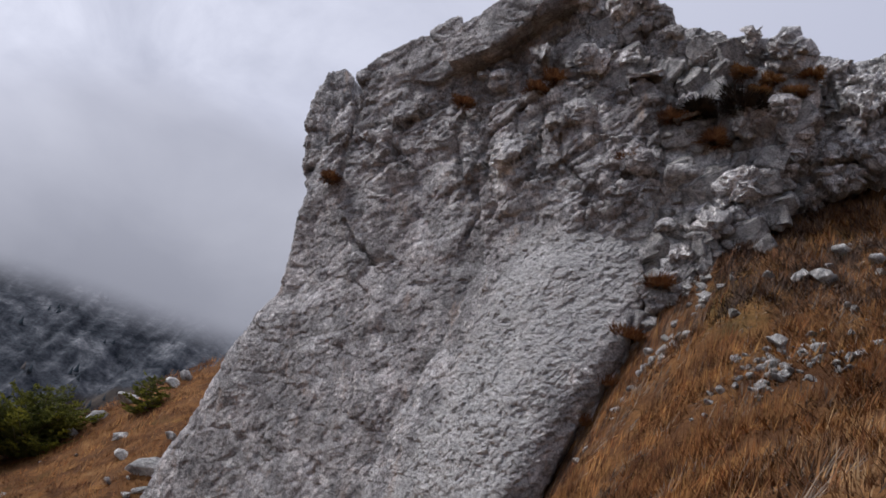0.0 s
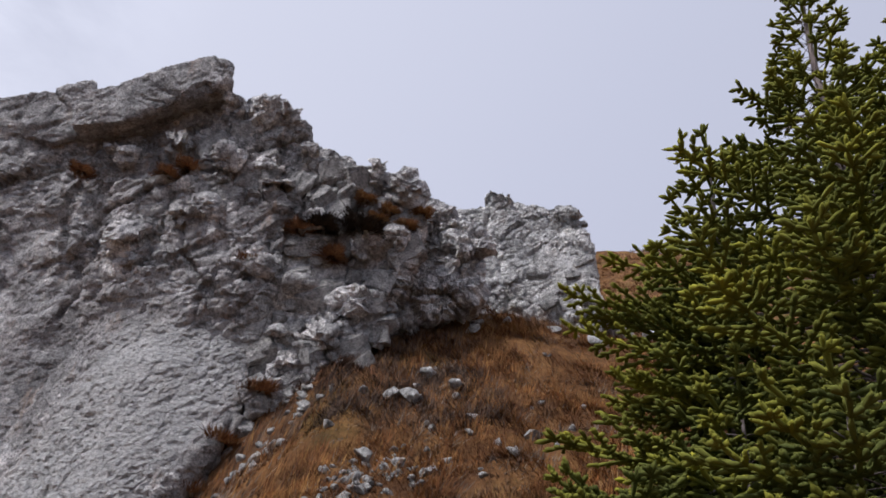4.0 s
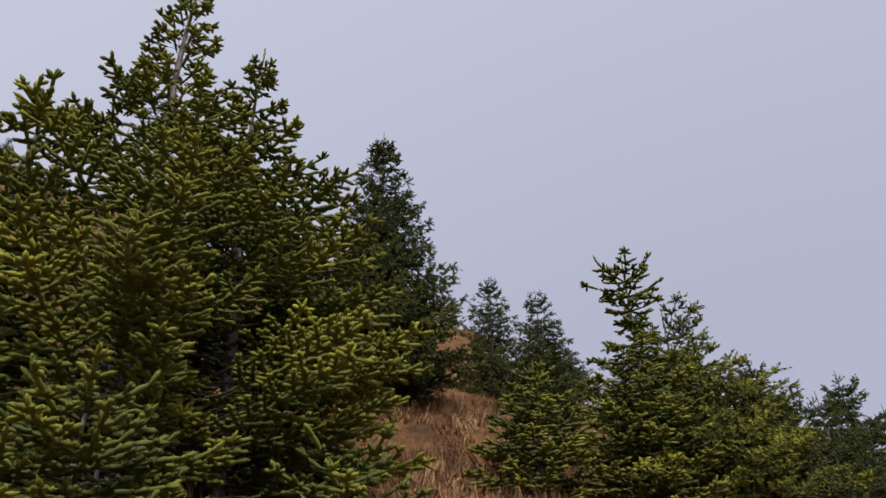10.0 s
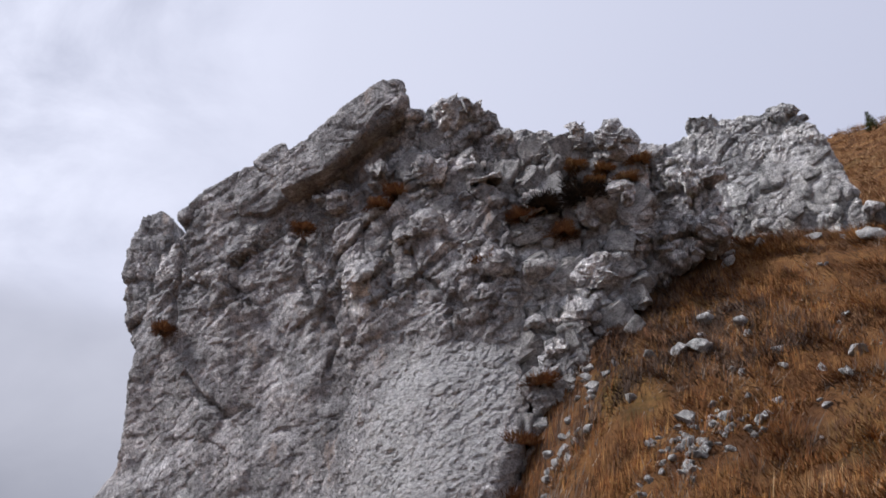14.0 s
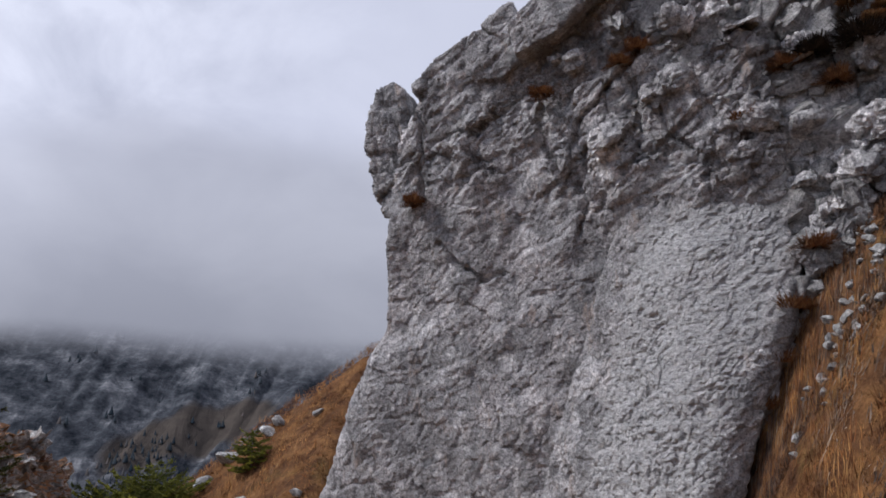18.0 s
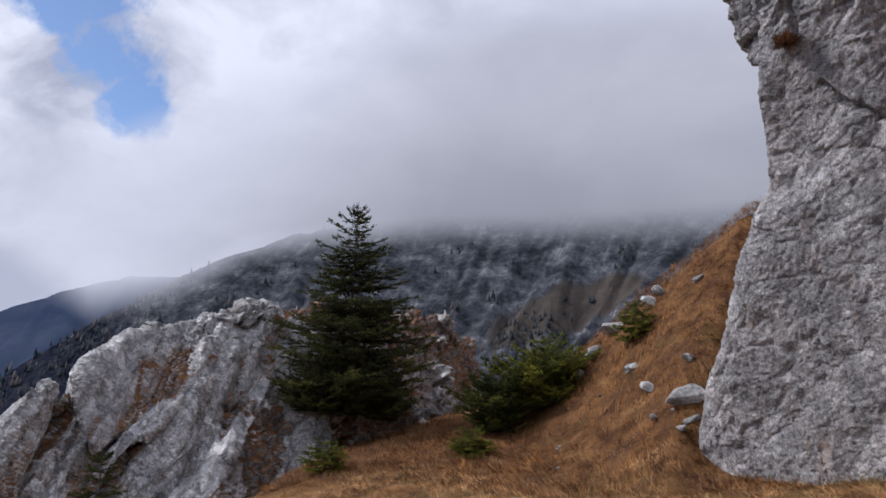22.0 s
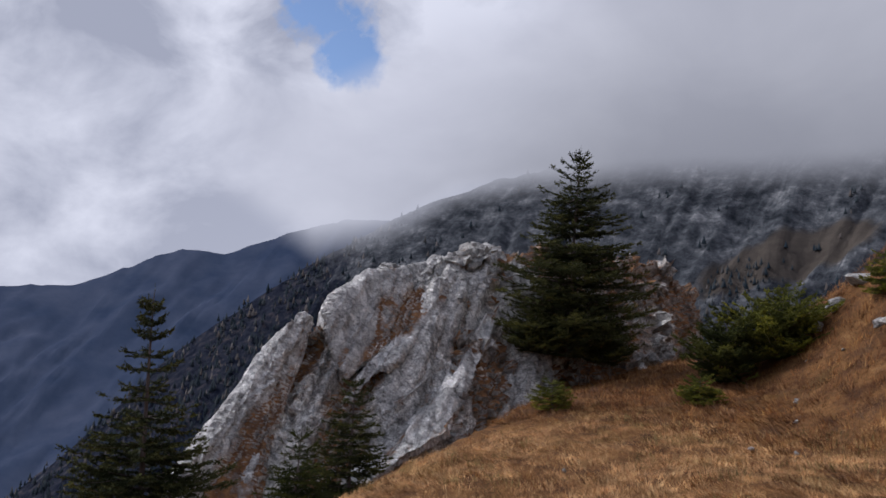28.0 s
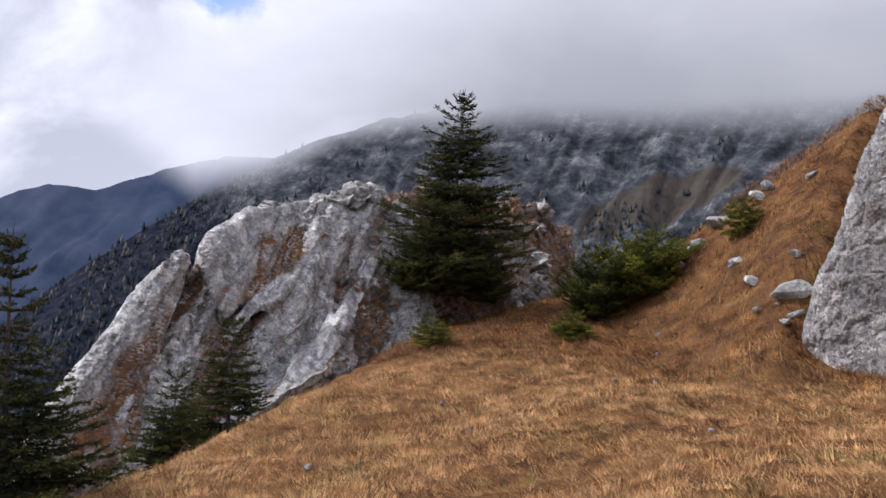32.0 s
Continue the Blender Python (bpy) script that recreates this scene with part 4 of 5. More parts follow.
def build_back_outcrop():
    outline = [(4.2, 12.1, 10.3), (4.4, 11.75, 11.1), (4.77, 11.45, 11.25), (5.3, 11.0, 11.3), (5.6, 10.8, 11.5), (6.6, 10.1, 11.2), (7.0, 10.0, 10.3), (7.07, 10.1, 9.5), (7.25, 10.1, 8.5), (6.2, 10.9, 8.3), (5.4, 11.5, 8.5), (4.4, 12.1, 8.8)]
    rock = new("rock_outcrop")
    rock.location = (5.8, 11.0, 8.5)
    tagged(rock, "low cracked limestone outcrop on the grassy slope", "rock")
    rng = random.Random(9)

    def add(name, bm, seed, crack, mat, label):
        me = weathered(name, bm, 0.033, (1.5, 0.08), ((0.9, crack), (0.36, 0.45 * crack), (0.15, 0.2 * crack)), (0.09, 0.010), seed, STRATA, 0.03)
        me.transform(Matrix.Translation((-5.8, -11.0, -8.5)))
        part(name, me, mat, rock, label)

    bm = bmesh.new()
    pts = [Vector(p) for p in outline]
    hull(bm, pts + [p + Vector((1.2, 2.4, 0.2)) for p in pts])
    add("main_block", bm, 11, 0.06, ROCK_BACK, "light grey face with slanting cracks")
    for k, (name, c, s) in enumerate((("crest_block", (5.45, 10.95, 11.4), 0.42), ("crest_block", (4.75, 11.6, 11.0), 0.4), ("crest_block", (6.5, 10.3, 11.15), 0.42),
                                      ("side_block", (3.9, 11.6, 10.1), 0.6), ("side_block", (4.1, 11.3, 9.4), 0.5),
                                      ("foot_block", (7.3, 9.9, 8.8), 0.35), ("foot_block", (6.6, 10.3, 8.5), 0.35), ("foot_block", (5.9, 10.8, 8.4), 0.3))):
        bm = bmesh.new()
        chunk(bm, c, (s * 1.1, s, s * 0.8), rng)
        add(name, bm, 12 + k, 0.06, ROCK_BACK, "")
    shapes = [block_mesh(60 + k) for k in range(5)]
    for k in range(24):
        u, v = rng.random(), rng.random()
        p = Vector((4.3, 11.9, 0)).lerp(Vector((7.05, 10.02, 0)), u) + Vector((0, 0, 8.9 + v * (2.1 + 0.3 * math.sin(u * 3))))
        s = rng.choice((0.09, 0.12, 0.17))
        ob = part("block", shapes[k % 5], None, rock)
        ob.matrix_basis = Matrix.Translation(p - Vector((5.8, 11.0, 8.5))) @ Matrix.Rotation(radians(-34), 4, "Z") @ Matrix.Rotation(radians(rng.gauss(-40, 20)), 4, "Y") @ Matrix.Rotation(rng.gauss(0, 0.4), 4, "X") @ Matrix.Diagonal((s * 1.2, s * 0.55, s * 0.8, 1))


build_back_outcrop()


KNOLL_TURF = []


def build_knoll():
    crest = [(-20.3, 6.8, -2.8), (-21.1, 8.6, -0.5), (-21.7, 10.9, 1.9), (-22.1, 12.1, 2.6), (-22.6, 14.0, 3.6), (-22.5, 15.7, 4.3), (-22.2, 18.2, 5.1), (-22.0, 20.5, 5.5), (-21.5, 23.5, 5.8), (-20.7, 26.5, 6.0), (-19.4, 29.3, 4.8)]
    foot = [(-19.8, 6.6, -3.4), (-19.2, 7.9, -3.5), (-18.7, 9.4, -3.1), (-18.5, 10.6, -2.4), (-18.5, 12.6, -1.5), (-18.3, 14.6, -0.7), (-18.3, 16.7, -0.3), (-18.5, 19.9, 0.3), (-18.5, 23.5, 1.0), (-18.6, 28.1, 2.6)]
    rib_blocks = (
        [(-21.7, 11.7, 2.8), (-21.2, 10.7, 2.1), (-20.5, 8.4, -0.5), (-19.7, 6.7, -2.5), (-19.2, 7.3, -2.6), (-18.8, 9.1, -2.1), (-20.0, 10.2, -0.2), (-21.0, 11.0, 1.5), (-21.6, 12.2, 2.6)],
        [(-21.9, 12.7, 3.1), (-22.2, 14.5, 4.2), (-22.0, 15.7, 4.5), (-21.2, 15.8, 3.4), (-20.7, 14.4, 2.2), (-20.4, 12.3, 0.9), (-21.3, 12.4, 2.1)],
        [(-21.4, 15.9, 4.0), (-20.8, 16.6, 3.6), (-20.0, 14.0, 1.6), (-20.0, 13.4, 1.3), (-20.9, 15.0, 3.0)],
        [(-19.2, 15.2, 1.2), (-18.4, 15.4, 0.6), (-17.8, 14.1, -0.3), (-17.9, 12.6, -0.9), (-17.9, 10.9, -1.6), (-18.4, 11.8, -1.0), (-18.9, 13.8, 0.2)],
        [(-19.3, 13.2, 0.4), (-20.1, 14.7, 1.7), (-20.0, 15.4, 1.9), (-19.5, 14.7, 1.1), (-19.1, 13.4, 0.2)],
        [(-20.5, 18.0, 3.4), (-20.3, 18.8, 3.4), (-19.3, 16.8, 1.7), (-18.5, 15.2, 0.6), (-18.9, 15.1, 0.9)],
        [(-20.4, 12.6, 1.1), (-20.8, 14.5, 2.4), (-20.6, 14.7, 2.3), (-20.1, 13.1, 0.9), (-19.9, 12.1, 0.3)])
    dip = Vector((0.35, -0.60, -0.72)).normalized()
    ribs = 1.55 * Matrix.Identity(3) - 1.25 * Matrix([[dip[i] * dip[j] for j in range(3)] for i in range(3)])
    inward = Vector((-0.9, 0.35, -0.2))
    knoll = new("rock_knoll")
    knoll.location = (-22, 18, 0)
    tagged(knoll, "ribbed grey limestone knoll with dry turf ledges", "rock")

    def finish(name, bm, voxel, big, crack, seed, mat, label, grain=ribs):
        me = weathered(name, bm, voxel, (2.2, big), ((1.1, crack), (0.45, 0.6 * crack), (0.2, 0.3 * crack)), (0.22, 0.04), seed, grain, 0.0, hollow=True)
        if name != "limestone_rib":
            KNOLL_TURF.append(me.copy())
        me.transform(Matrix.Translation((22, -18, 0)))
        return part(name, me, mat, knoll, label)

    bm = bmesh.new()
    a, b = [Vector(p) + inward * 0.10 for p in crest[:8]], [Vector(p) + inward * 0.1 for p in foot[:8]]
    for k in range(7):
        quad = [a[k], a[k + 1], b[k], b[k + 1]]
        hull(bm, quad + [p + Vector((-5, 2, -4)) for p in quad] + [p + Vector((0.1, 0, -3)) for p in (b[k], b[k + 1])])
    finish("rock_bank", bm, 0.09, 0.65, 0.15, 13, ROCK_MOUND, "ribbed pale rock with rusty turf in the hollows")
    for k, pts in enumerate(rib_blocks):
        bm = bmesh.new()
        q = [Vector(p) + inward * 0.12 for p in pts]
        mid = sum(q, Vector()) / len(q)
        hull(bm, q + [mid + (p - mid) * 0.9 + inward * 1.2 for p in q])
        finish("limestone_rib", bm, 0.075, 0.30, 0.07, 20 + k, ROCK_TURF, "bare pale limestone rib" if k else "broad smooth limestone slab")
    bm = bmesh.new()
    a, b = [Vector(p) for p in crest[6:]], [Vector(p) for p in foot[5:]]
    hull(bm, a + b + [p + Vector((-4, 3, -5)) for p in a] + [p + Vector((0, 0, -4)) for p in b])
    finish("turf_mound", bm, 0.12, 0.50, 0.40, 14, ROCK_SODDY, "turf-covered rocky mound", PLAIN)


build_knoll()

# ---------------------------------------------------------------- spruces
class Brush:
    """Collects needle shoots and wood as arrays."""

    def __init__(self):
        self.shoots, self.wood = [], []

    def shoot(self, p, d, length, width, young):
        self.shoots.append((*p, *d, length, width, young))

    def stick(self, a, b, r0, r1):
        self.wood.append((*a, *b, r0, r1))


def shoots_mesh(name, rows, per, material, seed, core=False):
    """Every shoot: per needles set round its axis, leaning forwards; core: a rounded body of close-set needles too."""
    g = np.random.RandomState(seed)
    s = np.array(rows, float)
    n = len(s)
    p, d, ln, wd, yg = s[:, :3], s[:, 3:6], s[:, 6], s[:, 7], s[:, 8]
    d = d / np.linalg.norm(d, axis=1)[:, None]
    ref = np.where(np.abs(d[:, 2:3]) < 0.9, [[0, 0, 1.0]], [[1.0, 0, 0]])
    u = np.cross(d, ref)
    u /= np.linalg.norm(u, axis=1)[:, None]
    w = np.cross(d, u)
    k = np.arange(per)
    along = (k + 0.3) / per
    ang = k * 2.4 + g.uniform(0, 6.28, (n, 1))
    base = p[:, None] + d[:, None] * (ln[:, None] * along)[..., None]
    rad = np.cos(ang)[..., None] * u[:, None] + np.sin(ang)[..., None] * w[:, None]
    reach = wd[:, None] * (1.1 - 0.3 * along) * g.uniform(0.75, 1.2, (n, per))
    tip = base + rad * (reach * 0.85)[..., None] + d[:, None] * (reach * (0.6 if core else 0.95))[..., None]
    side = np.cross(rad, d[:, None]) * ((0.26 if core else 0.38) * wd[:, None, None])
    verts = np.stack([base - side, base + side, tip], 2).reshape(-1, 3)
    tris = np.arange(n * per * 3).reshape(-1, 3)
    young = np.repeat(yg[:, None] * (0.65 + 0.35 * along), 3, axis=1).reshape(-1)
    if core:
        turn = np.arange(4) * 1.5708 + g.uniform(0, 6.28, (n, 1))
        ring = np.cos(turn)[..., None] * u[:, None] + np.sin(turn)[..., None] * w[:, None]
        low = p[:, None] + ring * (0.40 * wd[:, None, None] * g.uniform(0.8, 1.2, (n, 4, 1)))
        high = p[:, None] + d[:, None] * (ln[:, None, None] * g.uniform(0.6, 0.85, (n, 4, 1))) + ring * (0.60 * wd[:, None, None] * g.uniform(0.7, 1.3, (n, 4, 1)))
        end = (p + d * (ln * 1.05)[:, None])[:, None]
        one = np.array([[i, (i + 1) % 4, 4 + (i + 1) % 4] for i in range(4)] + [[i, 4 + (i + 1) % 4, 4 + i] for i in range(4)] + [[4 + i, 4 + (i + 1) % 4, 8] for i in range(4)])
        tris = np.concatenate([tris, (len(verts) + one[None] + (np.arange(n) * 9)[:, None, None]).reshape(-1, 3)])
        verts = np.concatenate([verts, np.concatenate([low, high, end], 1).reshape(-1, 3)])
        young = np.concatenate([young, (yg[:, None] * np.array([[0.5] * 4 + [0.85] * 4 + [1.0]])).reshape(-1)])
    me = fast_mesh(name, verts, tris, material)
    me.attributes.new("young", "FLOAT", "POINT").data.foreach_set("value", young.astype(np.float32))
    return me


def sticks_mesh(name, rows, material, sides=5):
    s = np.array(rows, float)
    n = len(s)
    a, b, r0, r1 = s[:, :3], s[:, 3:6], s[:, 6], s[:, 7]
    d = b - a
    d /= np.linalg.norm(d, axis=1)[:, None] + 1e-9
    ref = np.where(np.abs(d[:, 2:3]) < 0.9, [[0, 0, 1.0]], [[1.0, 0, 0]])
    u = np.cross(d, ref)
    u /= np.linalg.norm(u, axis=1)[:, None]
    w = np.cross(d, u)
    ang = np.arange(sides) / sides * 6.2832
    ring = np.cos(ang)[None, :, None] * u[:, None] + np.sin(ang)[None, :, None] * w[:, None]
    lo, hi = a[:, None] + ring * r0[:, None, None], b[:, None] + ring * r1[:, None, None]
    verts = np.concatenate([lo, hi], 1).reshape(-1, 3)
    k = np.arange(sides)
    k2 = (k + 1) % sides
    one = np.concatenate([np.stack([k, k2, k2 + sides], -1), np.stack([k, k2 + sides, k + sides], -1)])
    tris = (one[None] + (np.arange(n) * 2 * sides)[:, None, None]).reshape(-1, 3)
    return fast_mesh(name, verts, tris, material, True)


def spruce(name, H, R, seed, label, density=1.0, per=14, size=1.0, bare=0.12, thin_top=0.75, lean=0.0, mat=None, droop=0.12, power=0.8, category="spruce", group="spruces", dead=0.0, shape=None, ragged=0.34, core=False):
    """A spruce of height H and skirt radius R; size: length of its shoots; thin_top: where the leader becomes sparse;
    shape: pairs of relative height and relative reach, where the outline is not a plain cone."""
    rng = random.Random(seed)
    tree = new(name)
    tagged(tree, label, category, group)
    br = Brush()
    steps = 10
    bend = rng.uniform(-0.03, 0.03) * H
    axis = []
    for k in range(steps + 1):
        t = k / steps
        axis.append(Vector((bend * math.sin(t * 3.1) + lean * H * t * t, 0.5 * bend * math.sin(t * 4.2 + 1), H * t)))
    trunk_r = 0.012 * H + 0.012

    def stem(t):
        f = min(max(t, 0), 0.9999) * steps
        i = int(f)
        return axis[i].lerp(axis[i + 1], f - i)

    trunk = [(*axis[k], *axis[k + 1], trunk_r * (1 - k / steps) + 0.006, trunk_r * (1 - (k + 1) / steps) + 0.004) for k in range(steps)]
    whorls = max(9, int(H / (0.24 * size) * density ** 0.5))
    wd = 0.030 * size
    for wi in range(whorls):
        t = 0.03 + 0.95 * (wi + rng.uniform(-0.22, 0.22)) / whorls
        if shape:
            reach = R * float(np.interp(t, [q[0] for q in shape], [q[1] for q in shape])) * rng.uniform(0.92, 1.05)
        else:
            reach = R * (1 - t) ** power * (0.55 + 0.45 * min(1, t / 0.12)) * rng.uniform(0.9, 1.05)
        reach += 0.06 * size
        n = max(3, int(round((9.0 if t < thin_top else 5.5) * density ** 0.5)))
        a0 = rng.uniform(0, 6.28)
        for bi in range(n):
            a = a0 + bi * 6.2832 / n + rng.uniform(-0.35, 0.35)
            ln = reach * rng.uniform(1 - ragged, 1.10)
            rise = 0.10 + 0.9 * max(0.0, t - 0.72) / 0.28 + rng.uniform(-0.14, 0.14) - droop
            out = Vector((math.cos(a), math.sin(a), rise)).normalized()
            side = out.cross(Vector((0, 0, 1))).normalized()
            p0 = stem(t)
            flush = rng.uniform(0.35, 1.15) * (1.2 - 0.75 * t)
            segs = max(2, int(ln / (0.13 * size)))
            prev = p0
            for si in range(1, segs + 1):
                f = si / segs
                p = p0 + out * (ln * f) + Vector((0, 0, ln * (0.20 * f * f - 0.12 * f))) + Vector((rng.uniform(-1, 1), rng.uniform(-1, 1), rng.uniform(-1, 1))) * 0.014 * size
                br.stick(prev, p, 0.007 * size * (1.15 - f) * (0.6 + ln), 0.007 * size * (1.1 - f) * (0.6 + ln))
                way = (p - prev).normalized()
                if f > bare and rng.random() >= dead:
                    for sd in (-1, 1):
                        if rng.random() < 0.10:
                            continue
                        tw = min(ln * 0.40 * (1.1 - f) + 0.08 * size, 0.42 * size) * rng.uniform(0.6, 1.15)
                        td = (way * 0.75 + side * sd * rng.uniform(0.6, 1.0) + Vector((0, 0, rng.uniform(-0.30, 0.12)))).normalized()
                        m = max(1, int(tw / (0.075 * size)))
                        q0 = p
                        for mi in range(m):
                            q = p + td * (tw * (mi + 1) / m) + Vector((0, 0, 0.01 * mi * size))
                            last = mi == m - 1
                            # Young growth at the tips, plus painted light there and painted shade inside.
                            outer = min(1.0, 1.1 * max(0.0, f - 0.40) + (0.35 if last else 0)) if f > 0.35 else 0.04
                            br.shoot(q0, q - q0, tw / m * 1.15, wd, outer * flush * rng.uniform(0.7, 1.1))
                            for sgn in (-1, 1):
                                if rng.random() < 0.8:
                                    e = (td * 0.8 + way * 0.6 * sgn + Vector((0, 0, rng.uniform(-0.10, 0.22)))).normalized()
                                    br.shoot(q0, e, 0.075 * size * rng.uniform(0.7, 1.35), wd, outer * flush * rng.uniform(0.7, 1.15))
                            q0 = q
                    br.shoot(prev, way, (p - prev).length * 1.1, wd, (0.1 + 0.6 * f) * flush)
                    if f > 0.75:
                        br.shoot(p, way + Vector((rng.uniform(-0.3, 0.3), rng.uniform(-0.3, 0.3), rng.uniform(0.1, 0.6))), 0.10 * size, wd, 0.95 * flush)
                elif t < 0.6:
                    for sd in (-1, 1):
                        tw = way * 0.6 + side * sd + Vector((0, 0, rng.uniform(-0.4, 0.3)))
                        br.stick(p, p + tw * (0.16 * size * rng.uniform(0.4, 1.2)), 0.004 * size, 0.002 * size)
                prev = p
    for k in range(7):
        q = stem(0.88 + 0.02 * k)
        br.shoot(q, Vector((rng.uniform(-0.08, 0.08), rng.uniform(-0.08, 0.08), 1)), 0.028 * H, 0.018 * size, 0.6)
    part("trunk", sticks_mesh("trunk", trunk, BARK, 8), None, tree, "grey-brown scaly trunk")
    part("branchwood", sticks_mesh("branchwood", br.wood, BARK, 3), None, tree, "bare grey inner limbs")["kind"] = "stuff"
    part("crown", shoots_mesh("crown", br.shoots, per, mat or NEEDLES, seed, core), None, tree, "dense green needle crown")["kind"] = "stuff"
    return tree


def plant(tree, x, y, turn=0.0, sink=0.08, z=None):
    tree.matrix_basis = pose(x, y, (ground_at(x, y) if z is None else z) - sink, 0, 0, turn)
    return tree


def grown(x, y, top):
    """Height of a tree that stands at x, y and ends at top."""
    return top - ground_at(x, y) + 0.08


BUSHY = [(0, 0.7), (0.25, 1.0), (0.5, 0.92), (0.75, 0.62), (0.92, 0.3), (1, 0.1)]
BROAD = [(0, 0.9), (0.1, 1), (0.2, 0.95), (0.3, 0.76), (0.4, 0.56), (0.5, 0.40), (0.57, 0.30), (0.63, 0.21), (0.7, 0.15), (0.8, 0.11), (0.9, 0.06), (1, 0.0)]
plant(spruce("spruce", grown(4.45, 2.9, 8.65), 2.1, 31, "broad bushy young spruce with yellow-green shoot tips", 1.25, 5, 0.82, bare=0.5, core=True, shape=BROAD, ragged=0.28, thin_top=0.86), 4.45, 2.9)
plant(spruce("spruce", grown(4.9, 2.35, 7.8), 1.35, 32, "slender young spruce grown into its neighbour", 0.75, 5, 0.86, core=True, shape=[(0, 0.9), (0.2, 1), (0.4, 0.95), (0.52, 0.8), (0.62, 0.58), (0.8, 0.24), (0.95, 0.03), (1, 0.0)], thin_top=0.5, ragged=0.25), 4.9, 2.35)
plant(spruce("spruce", grown(3.55, 3.5, 6.3), 1.05, 33, "small young spruce leaning out of the clump", 0.7, 5, 0.88, core=True, thin_top=0.6, power=0.6), 3.55, 3.5)
for x, y, top, r, sd in ((2.75, 2.05, 3.3, 0.85, 85), (2.45, 3.15, 3.0, 0.75, 81), (3.2, 2.2, 3.3, 0.85, 82), (3.75, 1.05, 3.15, 0.75, 83), (3.1, 3.0, 3.7, 0.8, 84)):
    plant(spruce("spruce", grown(x, y, top), r, sd, "low bright spruce sapling before the bigger tree", 0.8, 6, 0.78, core=True, power=0.45, bare=0.3, ragged=0.45), x, y)
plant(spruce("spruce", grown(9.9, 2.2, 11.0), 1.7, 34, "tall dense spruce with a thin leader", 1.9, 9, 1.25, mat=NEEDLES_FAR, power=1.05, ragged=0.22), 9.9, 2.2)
plant(spruce("spruce", grown(7.76, -1.18, 6.74), 0.85, 35, "lean spruce with a half-bare trunk", 1.1, 7, 0.9, core=True, thin_top=0.5, dead=0.08, shape=[(0, 0.9), (0.5, 0.7), (0.62, 0.55), (0.70, 0.12), (0.78, 0.2), (0.84, 0.55), (0.92, 0.36), (1, 0.0)]), 7.76, -1.18)
plant(spruce("spruce", grown(8.75, -1.73, 6.45), 2.0, 36, "dense young spruce on the slope", 1.8, 9, 1.25, mat=NEEDLES, power=0.7), 8.75, -1.73)
plant(spruce("spruce", grown(7.3, 0.0, 5.3), 0.85, 37, "little bright green spruce in the grass", 1.1, 5, 0.85, core=True), 7.3, 0.0)
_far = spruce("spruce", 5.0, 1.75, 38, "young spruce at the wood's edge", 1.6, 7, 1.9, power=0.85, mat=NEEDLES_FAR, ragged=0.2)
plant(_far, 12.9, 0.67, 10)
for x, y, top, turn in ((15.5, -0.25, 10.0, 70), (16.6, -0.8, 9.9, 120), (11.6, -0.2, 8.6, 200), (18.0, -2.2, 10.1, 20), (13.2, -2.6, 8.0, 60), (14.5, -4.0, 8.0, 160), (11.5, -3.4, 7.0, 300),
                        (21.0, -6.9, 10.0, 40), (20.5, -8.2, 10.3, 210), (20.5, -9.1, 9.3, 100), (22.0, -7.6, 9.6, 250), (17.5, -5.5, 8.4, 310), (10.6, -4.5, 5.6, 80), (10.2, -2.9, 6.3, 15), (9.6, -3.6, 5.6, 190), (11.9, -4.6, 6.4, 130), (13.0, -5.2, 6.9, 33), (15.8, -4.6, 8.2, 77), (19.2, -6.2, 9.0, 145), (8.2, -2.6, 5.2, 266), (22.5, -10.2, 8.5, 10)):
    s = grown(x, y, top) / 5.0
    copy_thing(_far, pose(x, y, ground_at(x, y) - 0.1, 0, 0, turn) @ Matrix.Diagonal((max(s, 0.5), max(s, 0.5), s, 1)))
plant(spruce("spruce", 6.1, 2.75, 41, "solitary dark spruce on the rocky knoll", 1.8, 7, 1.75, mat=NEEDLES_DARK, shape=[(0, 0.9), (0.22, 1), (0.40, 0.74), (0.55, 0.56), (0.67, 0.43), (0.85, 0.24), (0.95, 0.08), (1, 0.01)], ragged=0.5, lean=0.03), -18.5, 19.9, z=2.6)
# Low scrub added to make the ground under the spruce dark.
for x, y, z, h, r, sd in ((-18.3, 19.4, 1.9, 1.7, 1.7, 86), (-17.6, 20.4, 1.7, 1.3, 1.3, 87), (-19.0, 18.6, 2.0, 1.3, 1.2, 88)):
    plant(spruce("juniper", h, r, sd, "dark low scrub added to fill the ground under the spruce", 1.2, 7, 1.5, mat=NEEDLES_DARK, shape=BUSHY, ragged=0.5, droop=-0.1, category="juniper bush", group="juniper scrub"), x, y, z=z)
plant(spruce("spruce", grown(-13.75, 4.06, 2.76), 1.9, 42, "thin spruce standing below the meadow's edge", 1.6, 7, 1.15, thin_top=0.55, mat=NEEDLES_DARK, shape=[(0, 1), (0.3, 0.85), (0.5, 0.5), (0.68, 0.26), (1, 0.02)], ragged=0.45), -13.75, 4.06)
plant(spruce("spruce", grown(-15.74, 8.0, 0.4), 1.2, 43, "young spruce at the meadow's edge", 1.7, 7, 1.0, mat=NEEDLES_FAR), -15.74, 8.0)
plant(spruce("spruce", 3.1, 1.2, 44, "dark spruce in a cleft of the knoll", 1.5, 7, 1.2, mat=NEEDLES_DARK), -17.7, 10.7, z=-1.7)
plant(spruce("spruce", grown(-11.9, 20.4, 3.8), 1.6, 45, "low spreading spruce bush in the meadow", 2.2, 9, 1.45, shape=BUSHY, ragged=0.45, droop=-0.2, lean=0.12, category="spruce bush"), -11.9, 20.4)
